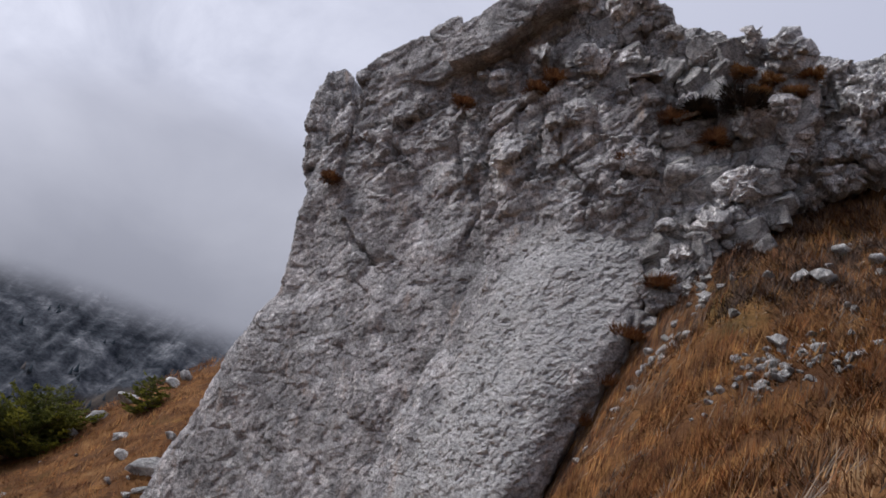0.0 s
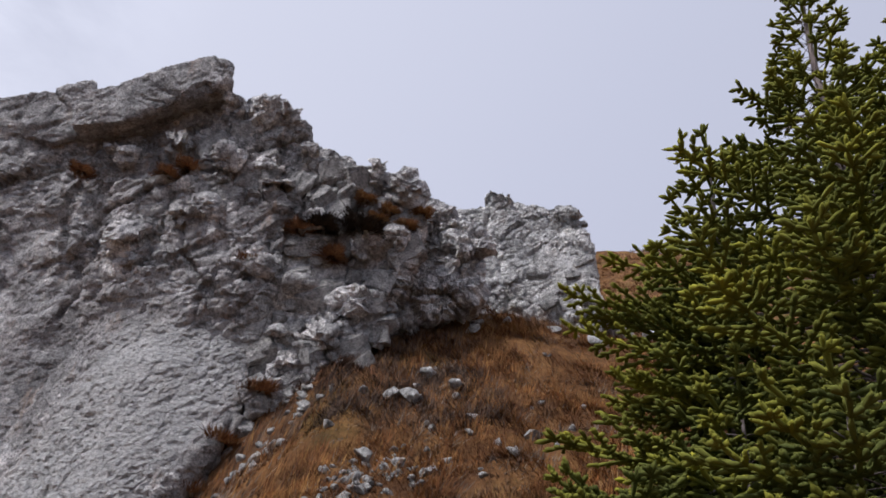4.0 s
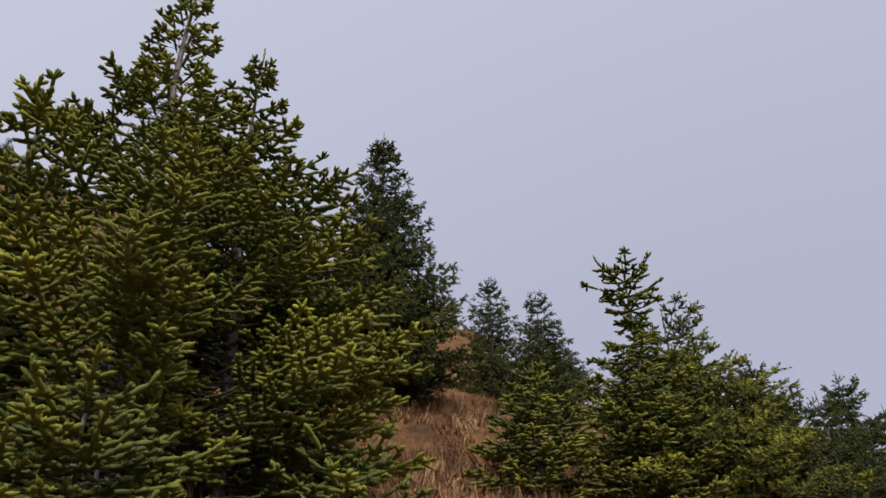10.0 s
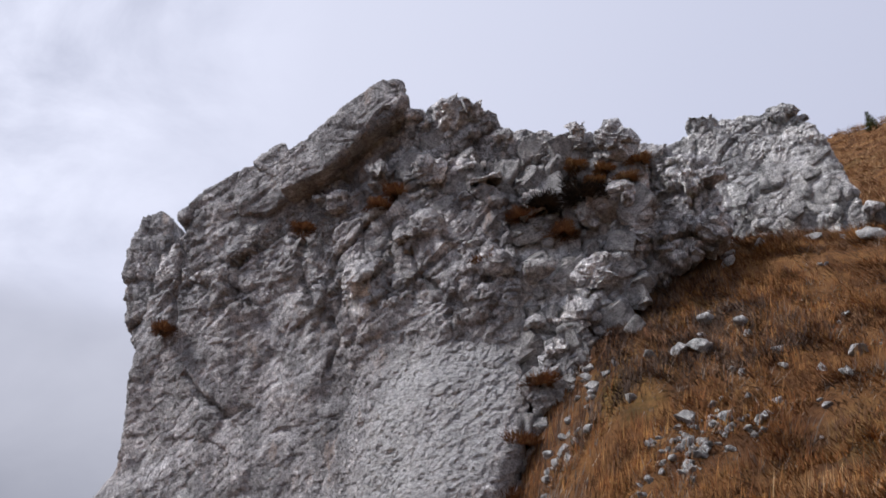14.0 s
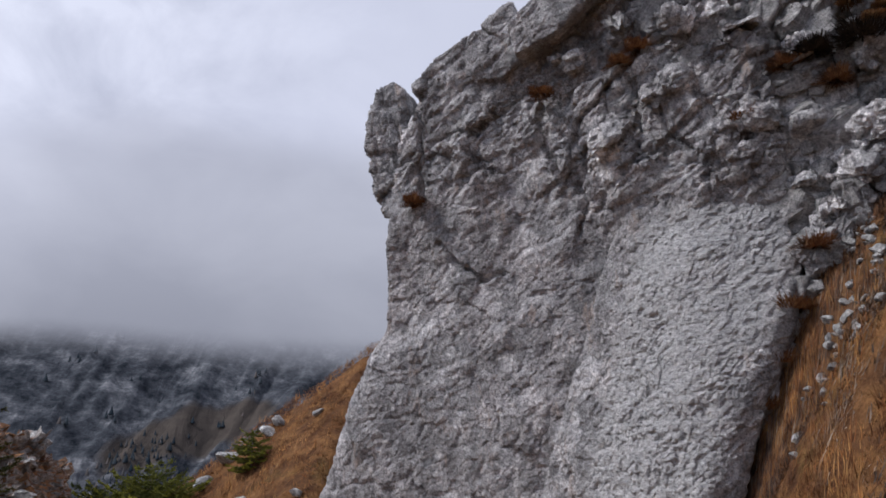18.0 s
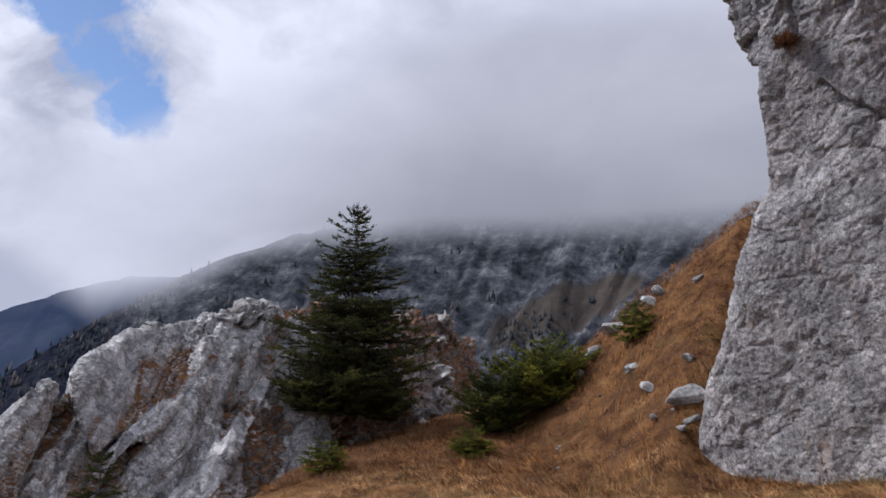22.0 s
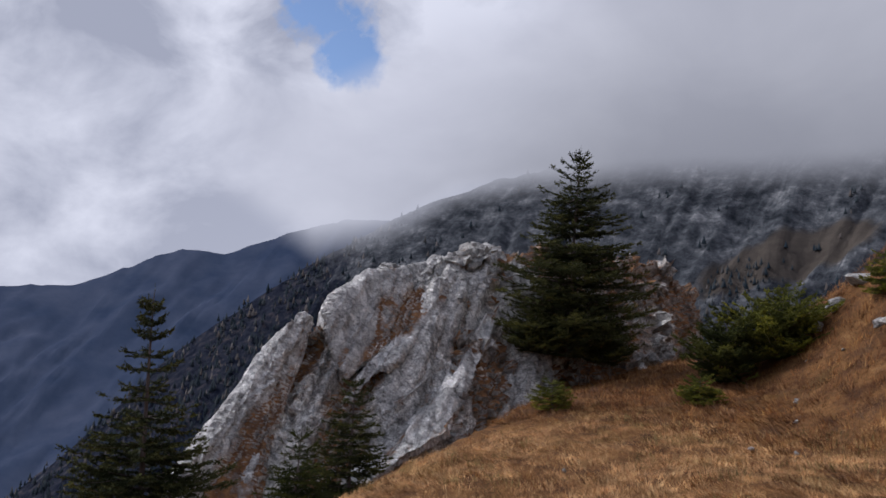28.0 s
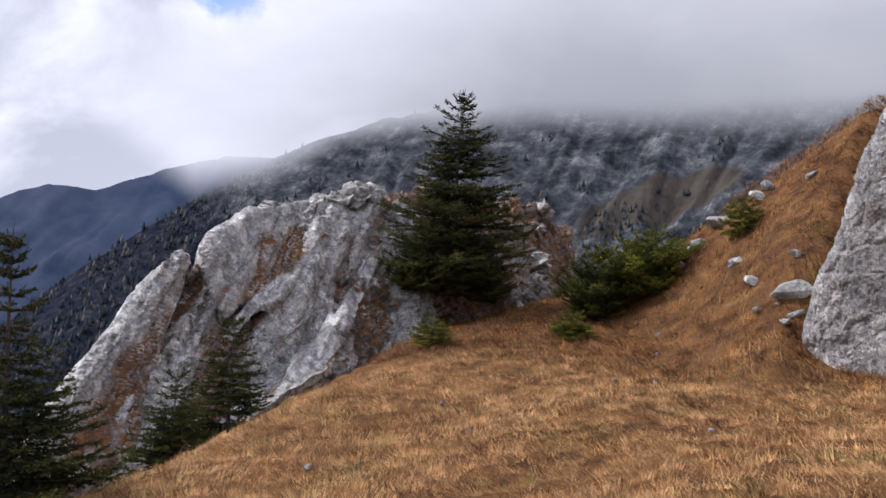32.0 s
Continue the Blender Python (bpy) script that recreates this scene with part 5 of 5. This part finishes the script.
plant(spruce("spruce", grown(-13.0, 19.4, 3.1), 1.3, 46, "low spruce bush beside a bigger one", 2.0, 9, 1.45, shape=BUSHY, ragged=0.45, droop=-0.2, mat=NEEDLES_FAR, category="spruce bush"), -13.0, 19.6)
plant(spruce("spruce", grown(-12.3, 17.0, 1.55), 0.55, 47, "smallest spruce bush of the group", 0.9, 12, 1.0, power=0.4, category="spruce bush"), -12.3, 17.0)
_bush = spruce("spruce", 1.0, 0.6, 48, "small yellow-green spruce seedling in the meadow", 0.8, 10, 1.2, power=0.5, category="spruce bush")
plant(_bush, -9.22, 20.4)
copy_thing(_bush, pose(-5.6, 17.3, ground_at(-5.6, 17.3) - 0.05, 0, 0, 50) @ Matrix.Diagonal((1.3, 1.3, 1.2, 1)))
copy_thing(_bush, pose(-15.3, 15.1, ground_at(-15.3, 15.1), 0, 0, 90) @ Matrix.Diagonal((1.0, 1.0, 0.7, 1)))
for x, y, s, turn in ((21.4, 24.3, 0.22, 0), (22.3, 22.6, 0.30, 70), (22.5, 22.2, 0.26, 140), (22.9, 21.4, 0.36, 200), (23.3, 20.6, 0.34, 260), (24.0, 19.6, 0.4, 20)):
    copy_thing(_far, pose(x, y, ground_at(x, y) - 0.1, 0, 0, turn) @ Matrix.Diagonal((0.85 * s, 0.85 * s, s * 0.95, 1)))

_far.scale = [grown(12.9, 0.67, 9.72) / 5.0] * 3

# ---------------------------------------------------------------- loose stones, tufts and small bushes
def stone_mesh(seed, squash=0.7):
    rng = random.Random(seed)
    bm = bmesh.new()
    hull(bm, [Vector((rng.gauss(0, 1), rng.gauss(0, 1), rng.gauss(0, 1))).normalized() * rng.uniform(0.75, 1.0) for _ in range(13)])
    bmesh.ops.bevel(bm, geom=bm.edges[:], offset=0.04, segments=1, affect="EDGES")
    bmesh.ops.triangulate(bm, faces=bm.faces[:])
    bmesh.ops.subdivide_edges(bm, edges=[e for e in bm.edges if e.calc_length() > 0.3], cuts=1, use_grid_fill=True)
    for v in bm.verts:
        v.co += v.co.normalized() * 0.16 * noise.noise(v.co * 2.3 + Vector((seed, 0, 0)))
        v.co.z *= squash
    me = bpy.data.meshes.new("stone")
    bm.to_mesh(me)
    bm.free()
    me.materials.append(ROCK_WHITE)
    return me


STONES = [stone_mesh(70 + k) for k in range(7)]


def stone(x, y, size, k, label="pale limestone stone lying in the grass", lift=0.25, turn=0.0, name="stone", group="stones in the grass", flat=1.0):
    ob = new(name, STONES[k % len(STONES)])
    ob.matrix_basis = pose(x, y, ground_at(x, y) + size * lift, 8, -20, turn) @ Matrix.Diagonal((size * (2 - flat), size * 0.85, size * flat, 1))
    return tagged(ob, label, "stone", group)


def tuft(name, label, p, r, tall, material, seed, n=150, category="grass tuft", flat=0.0):
    """A cushion of fine blades or twigs growing on a ledge."""
    g = np.random.RandomState(seed)
    a, e = g.uniform(0, 6.283, n), np.arcsin(g.uniform(0.0, 1.0, n))
    d = np.stack([np.cos(a) * np.cos(e), np.sin(a) * np.cos(e), np.sin(e)], -1)
    lump = 1.0 + 0.22 * np.sin(3 * a + seed) + 0.15 * np.sin(5 * a + 2 * e)
    base = d * [r * 0.75, r * 0.75, 0.62 * tall] * (g.uniform(0.35, 1.0, (n, 1)) * lump[:, None])
    tip = base + (d + g.normal(0, 0.45, (n, 3)) + [0, 0, 0.25 - flat]) * (0.42 * tall * g.uniform(0.5, 1.1, (n, 1)))
    sd = np.stack([-np.sin(a), np.cos(a), 0 * a], -1) * 0.0045
    mid = (base + tip) * 0.5 + [0, 0, 0.06 * tall]
    verts = np.stack([base - sd, base + sd, mid - sd, mid + sd, tip], 1).reshape(-1, 3)
    k = (np.arange(n) * 5)[:, None]
    tris = np.concatenate([k + [[0, 1, 3]], k + [[0, 3, 2]], k + [[2, 3, 4]]], 1).reshape(-1, 3)
    ob = new(name, fast_mesh(name, verts, tris, material))
    ob.location = p
    return tagged(ob, label, category, "tufts on the rocks")


for x, y, s, k in ((4.69, 7.9, 0.14, 0), (5.2, 7.85, 0.10, 1), (4.85, 10.3, 0.16, 2), (3.8, 9.53, 0.18, 3), (3.3, 9.32, 0.18, 4), (2.93, 9.39, 0.13, 5), (4.28, 7.68, 0.11, 6),
                   (2.72, 8.28, 0.16, 0), (3.06, 8.08, 0.12, 1), (3.32, 7.86, 0.10, 2), (4.11, 9.24, 0.17, 3), (3.45, 9.1, 0.20, 6), (4.35, 7.75, 0.12, 4), (5.06, 10.6, 0.20, 5), (5.5, 10.4, 0.2, 1),
                   (2.3, 9.9, 0.16, 0), (2.05, 9.5, 0.12, 3), (3.6, 8.7, 0.09, 5), (4.0, 8.3, 0.08, 6), (2.45, 9.0, 0.10, 2), (6.9, 9.7, 0.28, 4), (7.5, 9.75, 0.25, 1), (6.3, 10.2, 0.22, 3), (8.0, 9.7, 0.2, 0), (5.9, 10.5, 0.18, 6)):
    stone(x, y, s, k, turn=57 * k + 40 * x)
_rng = random.Random(88)
for k in range(80):
    t = _rng.random()
    x, y = 2.2 + 1.1 * t + _rng.gauss(0, 0.22), 8.1 - 0.1 * t + _rng.gauss(0, 0.16)
    stone(x, y, _rng.uniform(0.03, 0.11), k, "small pale stone in a patch of rubble", 0.05, _rng.uniform(0, 360), group="rubble on the slope")
for k in range(70):
    t = _rng.random()
    x, y = 1.5 + 1.1 * t + _rng.gauss(0, 0.18), 10.0 + 0.3 * t + _rng.gauss(0, 0.25)
    stone(x, y, _rng.uniform(0.04, 0.14), k, "grey stone broken off the crag", 0.1, _rng.uniform(0, 360), group="rubble under the crag")
for k in range(34):
    stone(_rng.uniform(2.3, 6.5), _rng.uniform(7.0, 10.0), _rng.uniform(0.04, 0.12), k, "small pale stone between grass tussocks", 0.05, _rng.uniform(0, 360))
for x, y, s, k, lab in ((-6.79, 16.2, 0.52, 1, "big white limestone boulder in the meadow"), (-8.05, 17.5, 0.30, 2, "grey limestone stone standing in the grass"), (-7.02, 17.5, 0.22, 3, "flat pale stone in the meadow"),
                        (-7.45, 16.1, 0.15, 4, "small pale stone in the meadow"), (-6.76, 15.5, 0.17, 5, "small pale stone in the meadow"), (-6.6, 15.8, 0.22, 6, "pale stone beside a bigger boulder"), (-6.3, 17.0, 0.25, 0, "flat pale stone in the meadow"),
                        (-9.3, 21.7, 0.40, 2, "weathered grey rock on the meadow's crest"), (-9.0, 21.9, 0.35, 4, "weathered grey rock on the meadow's crest"), (-10.3, 21.6, 0.55, 5, "long pale rock on the meadow's crest"), (-10.7, 21.2, 0.48, 1, "long pale rock on the meadow's crest"),
                        (-10.95, 20.8, 0.35, 3, "pale rock beside the spruce bush"), (-7.7, 21.1, 0.2, 6, "dark stone in the grass"), (-8.9, 19.0, 0.25, 0, "dark stone in the grass")):
    stone(x, y, s, k, lab, 0.1, 63 * k if s < 0.5 else 20, name="boulder" if s > 0.38 else "stone", flat=0.85)
for k in range(16):
    x, y = _rng.uniform(-13, -4), _rng.uniform(6, 20)
    if y < 13.5 + 0.3 * (-x - 5) or x < -7:
        stone(x, y, _rng.uniform(0.04, 0.09), k, "small stone almost hidden in the grass", 0.4, 40 * k)

for (x, z), r, tall, mat, lab, nm in (
        ((2.62, 8.93), 0.50, 0.28, HEATH, "dark brown heath cushion on a rock ledge", "heath_cushion"),
        ((2.05, 8.92), 0.36, 0.22, HEATH, "dark brown heath cushion on a rock ledge", "heath_cushion"),
        ((1.74, 8.83), 0.30, 0.20, RUST, "rust-brown grass tuft on a rock ledge", "grass_tuft"),
        ((2.3, 8.45), 0.30, 0.20, RUST, "rust-brown grass tuft on a lower ledge", "grass_tuft"),
        ((-0.22, 9.65), 0.36, 0.16, RUST, "rust-brown grass tuft in a crevice", "grass_tuft"),
        ((-0.5, 9.5), 0.30, 0.14, RUST, "rust-brown grass tuft in a crevice", "grass_tuft"),
        ((-1.75, 9.35), 0.26, 0.14, RUST, "rust-brown grass tuft under the slab", "grass_tuft"),
        ((1.15, 8.12), 0.40, 0.20, RUST, "reddish withered heath on the rock", "heath_cushion"),
        ((-4.05, 7.98), 0.24, 0.2, RUST, "brown grass tuft in a cleft of the cliff", "grass_tuft"),
        ((2.95, 9.36), 0.25, 0.11, GRASS_TAN, "orange grass on the saddle of the ridge", "grass_tuft"),
        ((2.55, 9.52), 0.25, 0.11, GRASS_TAN, "orange grass on the saddle of the ridge", "grass_tuft"),
        ((3.25, 9.15), 0.25, 0.11, GRASS_TAN, "orange grass on the saddle of the ridge", "grass_tuft"),
        ((2.8, 9.18), 0.25, 0.11, GRASS_TAN, "orange grass on the saddle of the ridge", "grass_tuft"),
        ((3.45, 9.4), 0.25, 0.11, GRASS_TAN, "orange grass on the saddle of the ridge", "grass_tuft"),
        ((1.9, 6.2), 0.35, 0.2, RUST, "withered brown grass by the broken foot", "grass_tuft"),
        ((1.6, 5.4), 0.40, 0.22, RUST, "withered brown grass by the broken foot", "grass_tuft"),
        ((1.35, 4.7), 0.40, 0.22, RUST, "withered brown grass by the broken foot", "grass_tuft"),
        ((1.1, 4.1), 0.40, 0.22, RUST, "withered brown grass by the broken foot", "grass_tuft")):
    tuft(nm, lab, face(x, z, (0.42 if mat is HEATH else 0.30) if z > 7 else 0.5), r, tall, mat, int(100 * z + 37 * x), 2600 if mat is HEATH else 1700, "heath" if mat is HEATH else "grass tuft", 0.1)

# ---------------------------------------------------------------- grass
def blades_field(name, label, spots, per, tall, material, seed, comb=(-0.6, -0.25), droop=0.62, wide=1.0):
    """Tussocks of bent blades at the given spots (x, y, vigour)."""
    g = np.random.RandomState(seed)
    s = np.asarray(spots, float)
    n = len(s)
    z = height(s[:, 0], s[:, 1])
    ang = g.uniform(0, 6.283, (n, per))
    rad = g.uniform(0, 1, (n, per)) ** 0.7 * (0.16 * s[:, 2:3])
    bx, by = s[:, :1] + np.cos(ang) * rad, s[:, 1:2] + np.sin(ang) * rad
    bz = height(bx, by) - 0.02
    ln = tall * s[:, 2:3] * g.uniform(0.55, 1.15, (n, per))
    out = 0.55 * g.uniform(0.3, 1.3, (n, per))
    sway = 0.9 * bumps(s[:, :1], s[:, 1:2], 4.0, seed)
    cx, cy = comb[0] * np.cos(sway) - comb[1] * np.sin(sway), comb[0] * np.sin(sway) + comb[1] * np.cos(sway)
    lay = g.uniform(0.3, 1.2, (n, per))
    dx, dy = np.cos(ang) * out + cx * lay, np.sin(ang) * out + cy * lay
    w = (0.003 + 0.003 * g.uniform(0, 1, (n, per))) * wide
    px, py = -np.sin(ang + 0.7), np.cos(ang + 0.7)
    base = np.stack([bx, by, bz], -1)
    tip = base + np.stack([dx * ln, dy * ln, ln * droop * g.uniform(0.4, 1.5, (n, per))], -1)
    tip[..., 2] += height(tip[..., 0], tip[..., 1], False) - height(base[..., 0], base[..., 1], False)
    sd = np.stack([px * w, py * w, 0 * w], -1)
    verts = np.stack([base - sd, base + sd, tip], 2).reshape(-1, 3)
    tris = np.arange(n * per * 3).reshape(-1, 3)
    ob = new(name, fast_mesh(name, verts, tris, material))
    return tagged(ob, label, "grass", kind="stuff")


def scatter(n, x0, x1, y0, y1, seed, keep, vig=(0.7, 1.3)):
    g = np.random.RandomState(seed)
    x, y = g.uniform(x0, x1, n), g.uniform(y0, y1, n)
    ok = keep(x, y)
    return np.stack([x[ok], y[ok], g.uniform(*vig, ok.sum())], -1)


def tussocks(n, each, x0, x1, y0, y1, seed, keep):
    """Spots gathered in clumps of unlike size, with gaps between them."""
    g = np.random.RandomState(seed)
    cx, cy, big = g.uniform(x0, x1, n), g.uniform(y0, y1, n), g.uniform(0.5, 1.5, n)
    x = (cx[:, None] + g.normal(0, 1, (n, each)) * 0.14 * big[:, None]).ravel()
    y = (cy[:, None] + g.normal(0, 1, (n, each)) * 0.14 * big[:, None]).ravel()
    v = (big[:, None] * g.uniform(0.7, 1.2, (n, each))).ravel()
    ok = keep(x, y)
    return np.stack([x[ok], y[ok], v[ok]], -1)


def clear_of_crag(x, y):
    return (y < 12.9 - 0.42 * x - 0.2 * height(x, y, False) + 0.3) | (x < -6.2) | (x > 2.9)


blades_field("grass", "orange-brown dry grass tussocks on the steep slope",
             tussocks(1150, 12, 0.8, 10, 5.4, 12.6, 51, lambda x, y: clear_of_crag(x, y) & (x + 0.25 * y > 2.2) & (bumps(x, y, 1.5, 71) > -0.35)), 18, 0.19, GRASS, 61, (-0.3, -0.12), 0.75, 1.5)
blades_field("grass", "tan dry grass round the spruces",
             tussocks(1150, 10, 2, 12, -4, 6.4, 58, lambda x, y: (x + 0.25 * y > 2.2)), 14, 0.16, GRASS_TAN, 68, (-0.3, -0.12), 0.8, 2.0)
blades_field("grass", "rusty withered grass among the rubble under the crag",
             scatter(2600, 0.6, 3.6, 8.2, 12.4, 59, lambda x, y: (12.9 - 0.42 * x - 0.2 * height(x, y, False) - y < 1.0) & clear_of_crag(x, y) & (bumps(x, y, 0.6, 77) > -0.2), (0.6, 1.4)), 16, 0.15, RUST, 69, (-0.3, -0.3), 0.8, 1.8)
blades_field("grass", "pale straw-coloured grass of the lower meadow",
             scatter(11000, -15, 0, 2.5, 15, 52, lambda x, y: clear_of_crag(x, y) & (np.hypot(x + 2.4, y + 0.6) > 4), (0.5, 1.5)), 20, 0.20, GRASS_PALE, 62, (-0.75, 0.15), 0.40, 1.6)
blades_field("grass", "reddish tufts between the straw",
             scatter(1500, -15, 0, 2.5, 15, 57, lambda x, y: clear_of_crag(x, y) & (np.hypot(x + 2.4, y + 0.6) > 4) & (bumps(x, y, 1.6, 75) > 0.1), (0.8, 1.7)), 26, 0.20, GRASS, 67, (-0.45, 0.15), 0.6, 1.3)
blades_field("grass", "orange dry grass on the far meadow bank",
             scatter(6000, -19, -4, 14, 26, 53, lambda x, y: clear_of_crag(x, y), (0.5, 1.5)), 14, 0.28, GRASS, 63, (-0.7, 0.1), 0.5, 2.2)
blades_field("grass", "withered grey-brown tussocks among the orange grass",
             scatter(2300, 1.0, 9, 3, 12.5, 54, lambda x, y: clear_of_crag(x, y) & (bumps(x, y, 1.1, 72) > 0.0), (0.8, 1.5)), 24, 0.20, GREY_GRASS, 64, (-0.3, -0.4), 0.5, 1.9)


blades_field("grass", "tan dry grass along the crest of the slope",
             scatter(5200, 5.5, 23, 11.5, 27, 60, lambda x, y: (x > 6.6) & (bumps(x, y, 2.4, 78) > -0.7), (0.7, 1.6)), 12, 0.24, GRASS_TAN, 70, (-0.3, -0.12), 0.7, 3.2)


blades_field("grass", "dead brown stalks in the lee of the crag",
             scatter(4200, 0.4, 4.6, 7.6, 12.4, 63, lambda x, y: (12.9 - 0.42 * x - 0.2 * height(x, y, False) - y < 1.7) & clear_of_crag(x, y) & (bumps(x, y, 0.7, 79) > -0.3), (0.6, 1.5)), 16, 0.17, DUSK, 72, (-0.2, -0.3), 0.8, 1.9)
blades_field("grass", "olive-green tufts in the straw-coloured meadow",
             scatter(2600, -15, 0, 2.5, 15, 64, lambda x, y: clear_of_crag(x, y) & (np.hypot(x + 2.4, y + 0.6) > 4) & (bumps(x, y, 2.2, 80) > 0.35), (0.7, 1.5)), 18, 0.17, OLIVE, 73, (-0.5, 0.15), 0.65, 1.7)


def knoll_turf():
    """Withered grass in the hollows of the knoll."""
    g = np.random.RandomState(91)
    spots = []
    for me in KNOLL_TURF:
        n = len(me.vertices)
        co, no, hol = np.empty(n * 3, np.float32), np.empty(n * 3, np.float32), np.empty(n, np.float32)
        me.vertices.foreach_get("co", co)
        me.vertices.foreach_get("normal", no)
        me.attributes["hollow"].data.foreach_get("value", hol)
        co, no = co.reshape(-1, 3), no.reshape(-1, 3)
        ok = (no[:, 2] > 0.25) & (hol > 0.1) & (g.uniform(0, 1, n) < 0.16)
        spots.append(co[ok] + [-22, 18, 0])
        bpy.data.meshes.remove(me)
    s = np.concatenate(spots)
    n, per = len(s), 7
    ang, up = g.uniform(0, 6.283, (n, per)), g.uniform(0.2, 1.0, (n, per))
    base = s[:, None] + g.uniform(-0.10, 0.10, (n, per, 3)) * [1, 1, 0.3]
    ln = g.uniform(0.10, 0.26, (n, per, 1))
    tip = base + np.stack([np.cos(ang), np.sin(ang), up], -1) * ln + [0.05, -0.05, -0.03]
    sd = np.stack([-np.sin(ang), np.cos(ang), 0 * ang], -1) * 0.016
    verts = np.stack([base - sd, base + sd, tip], 2).reshape(-1, 3)
    ob = new("grass", fast_mesh("grass", verts, np.arange(n * per * 3).reshape(-1, 3), RUST))
    tagged(ob, "rusty withered turf on the knoll's ledges", "grass", kind="stuff")


knoll_turf()
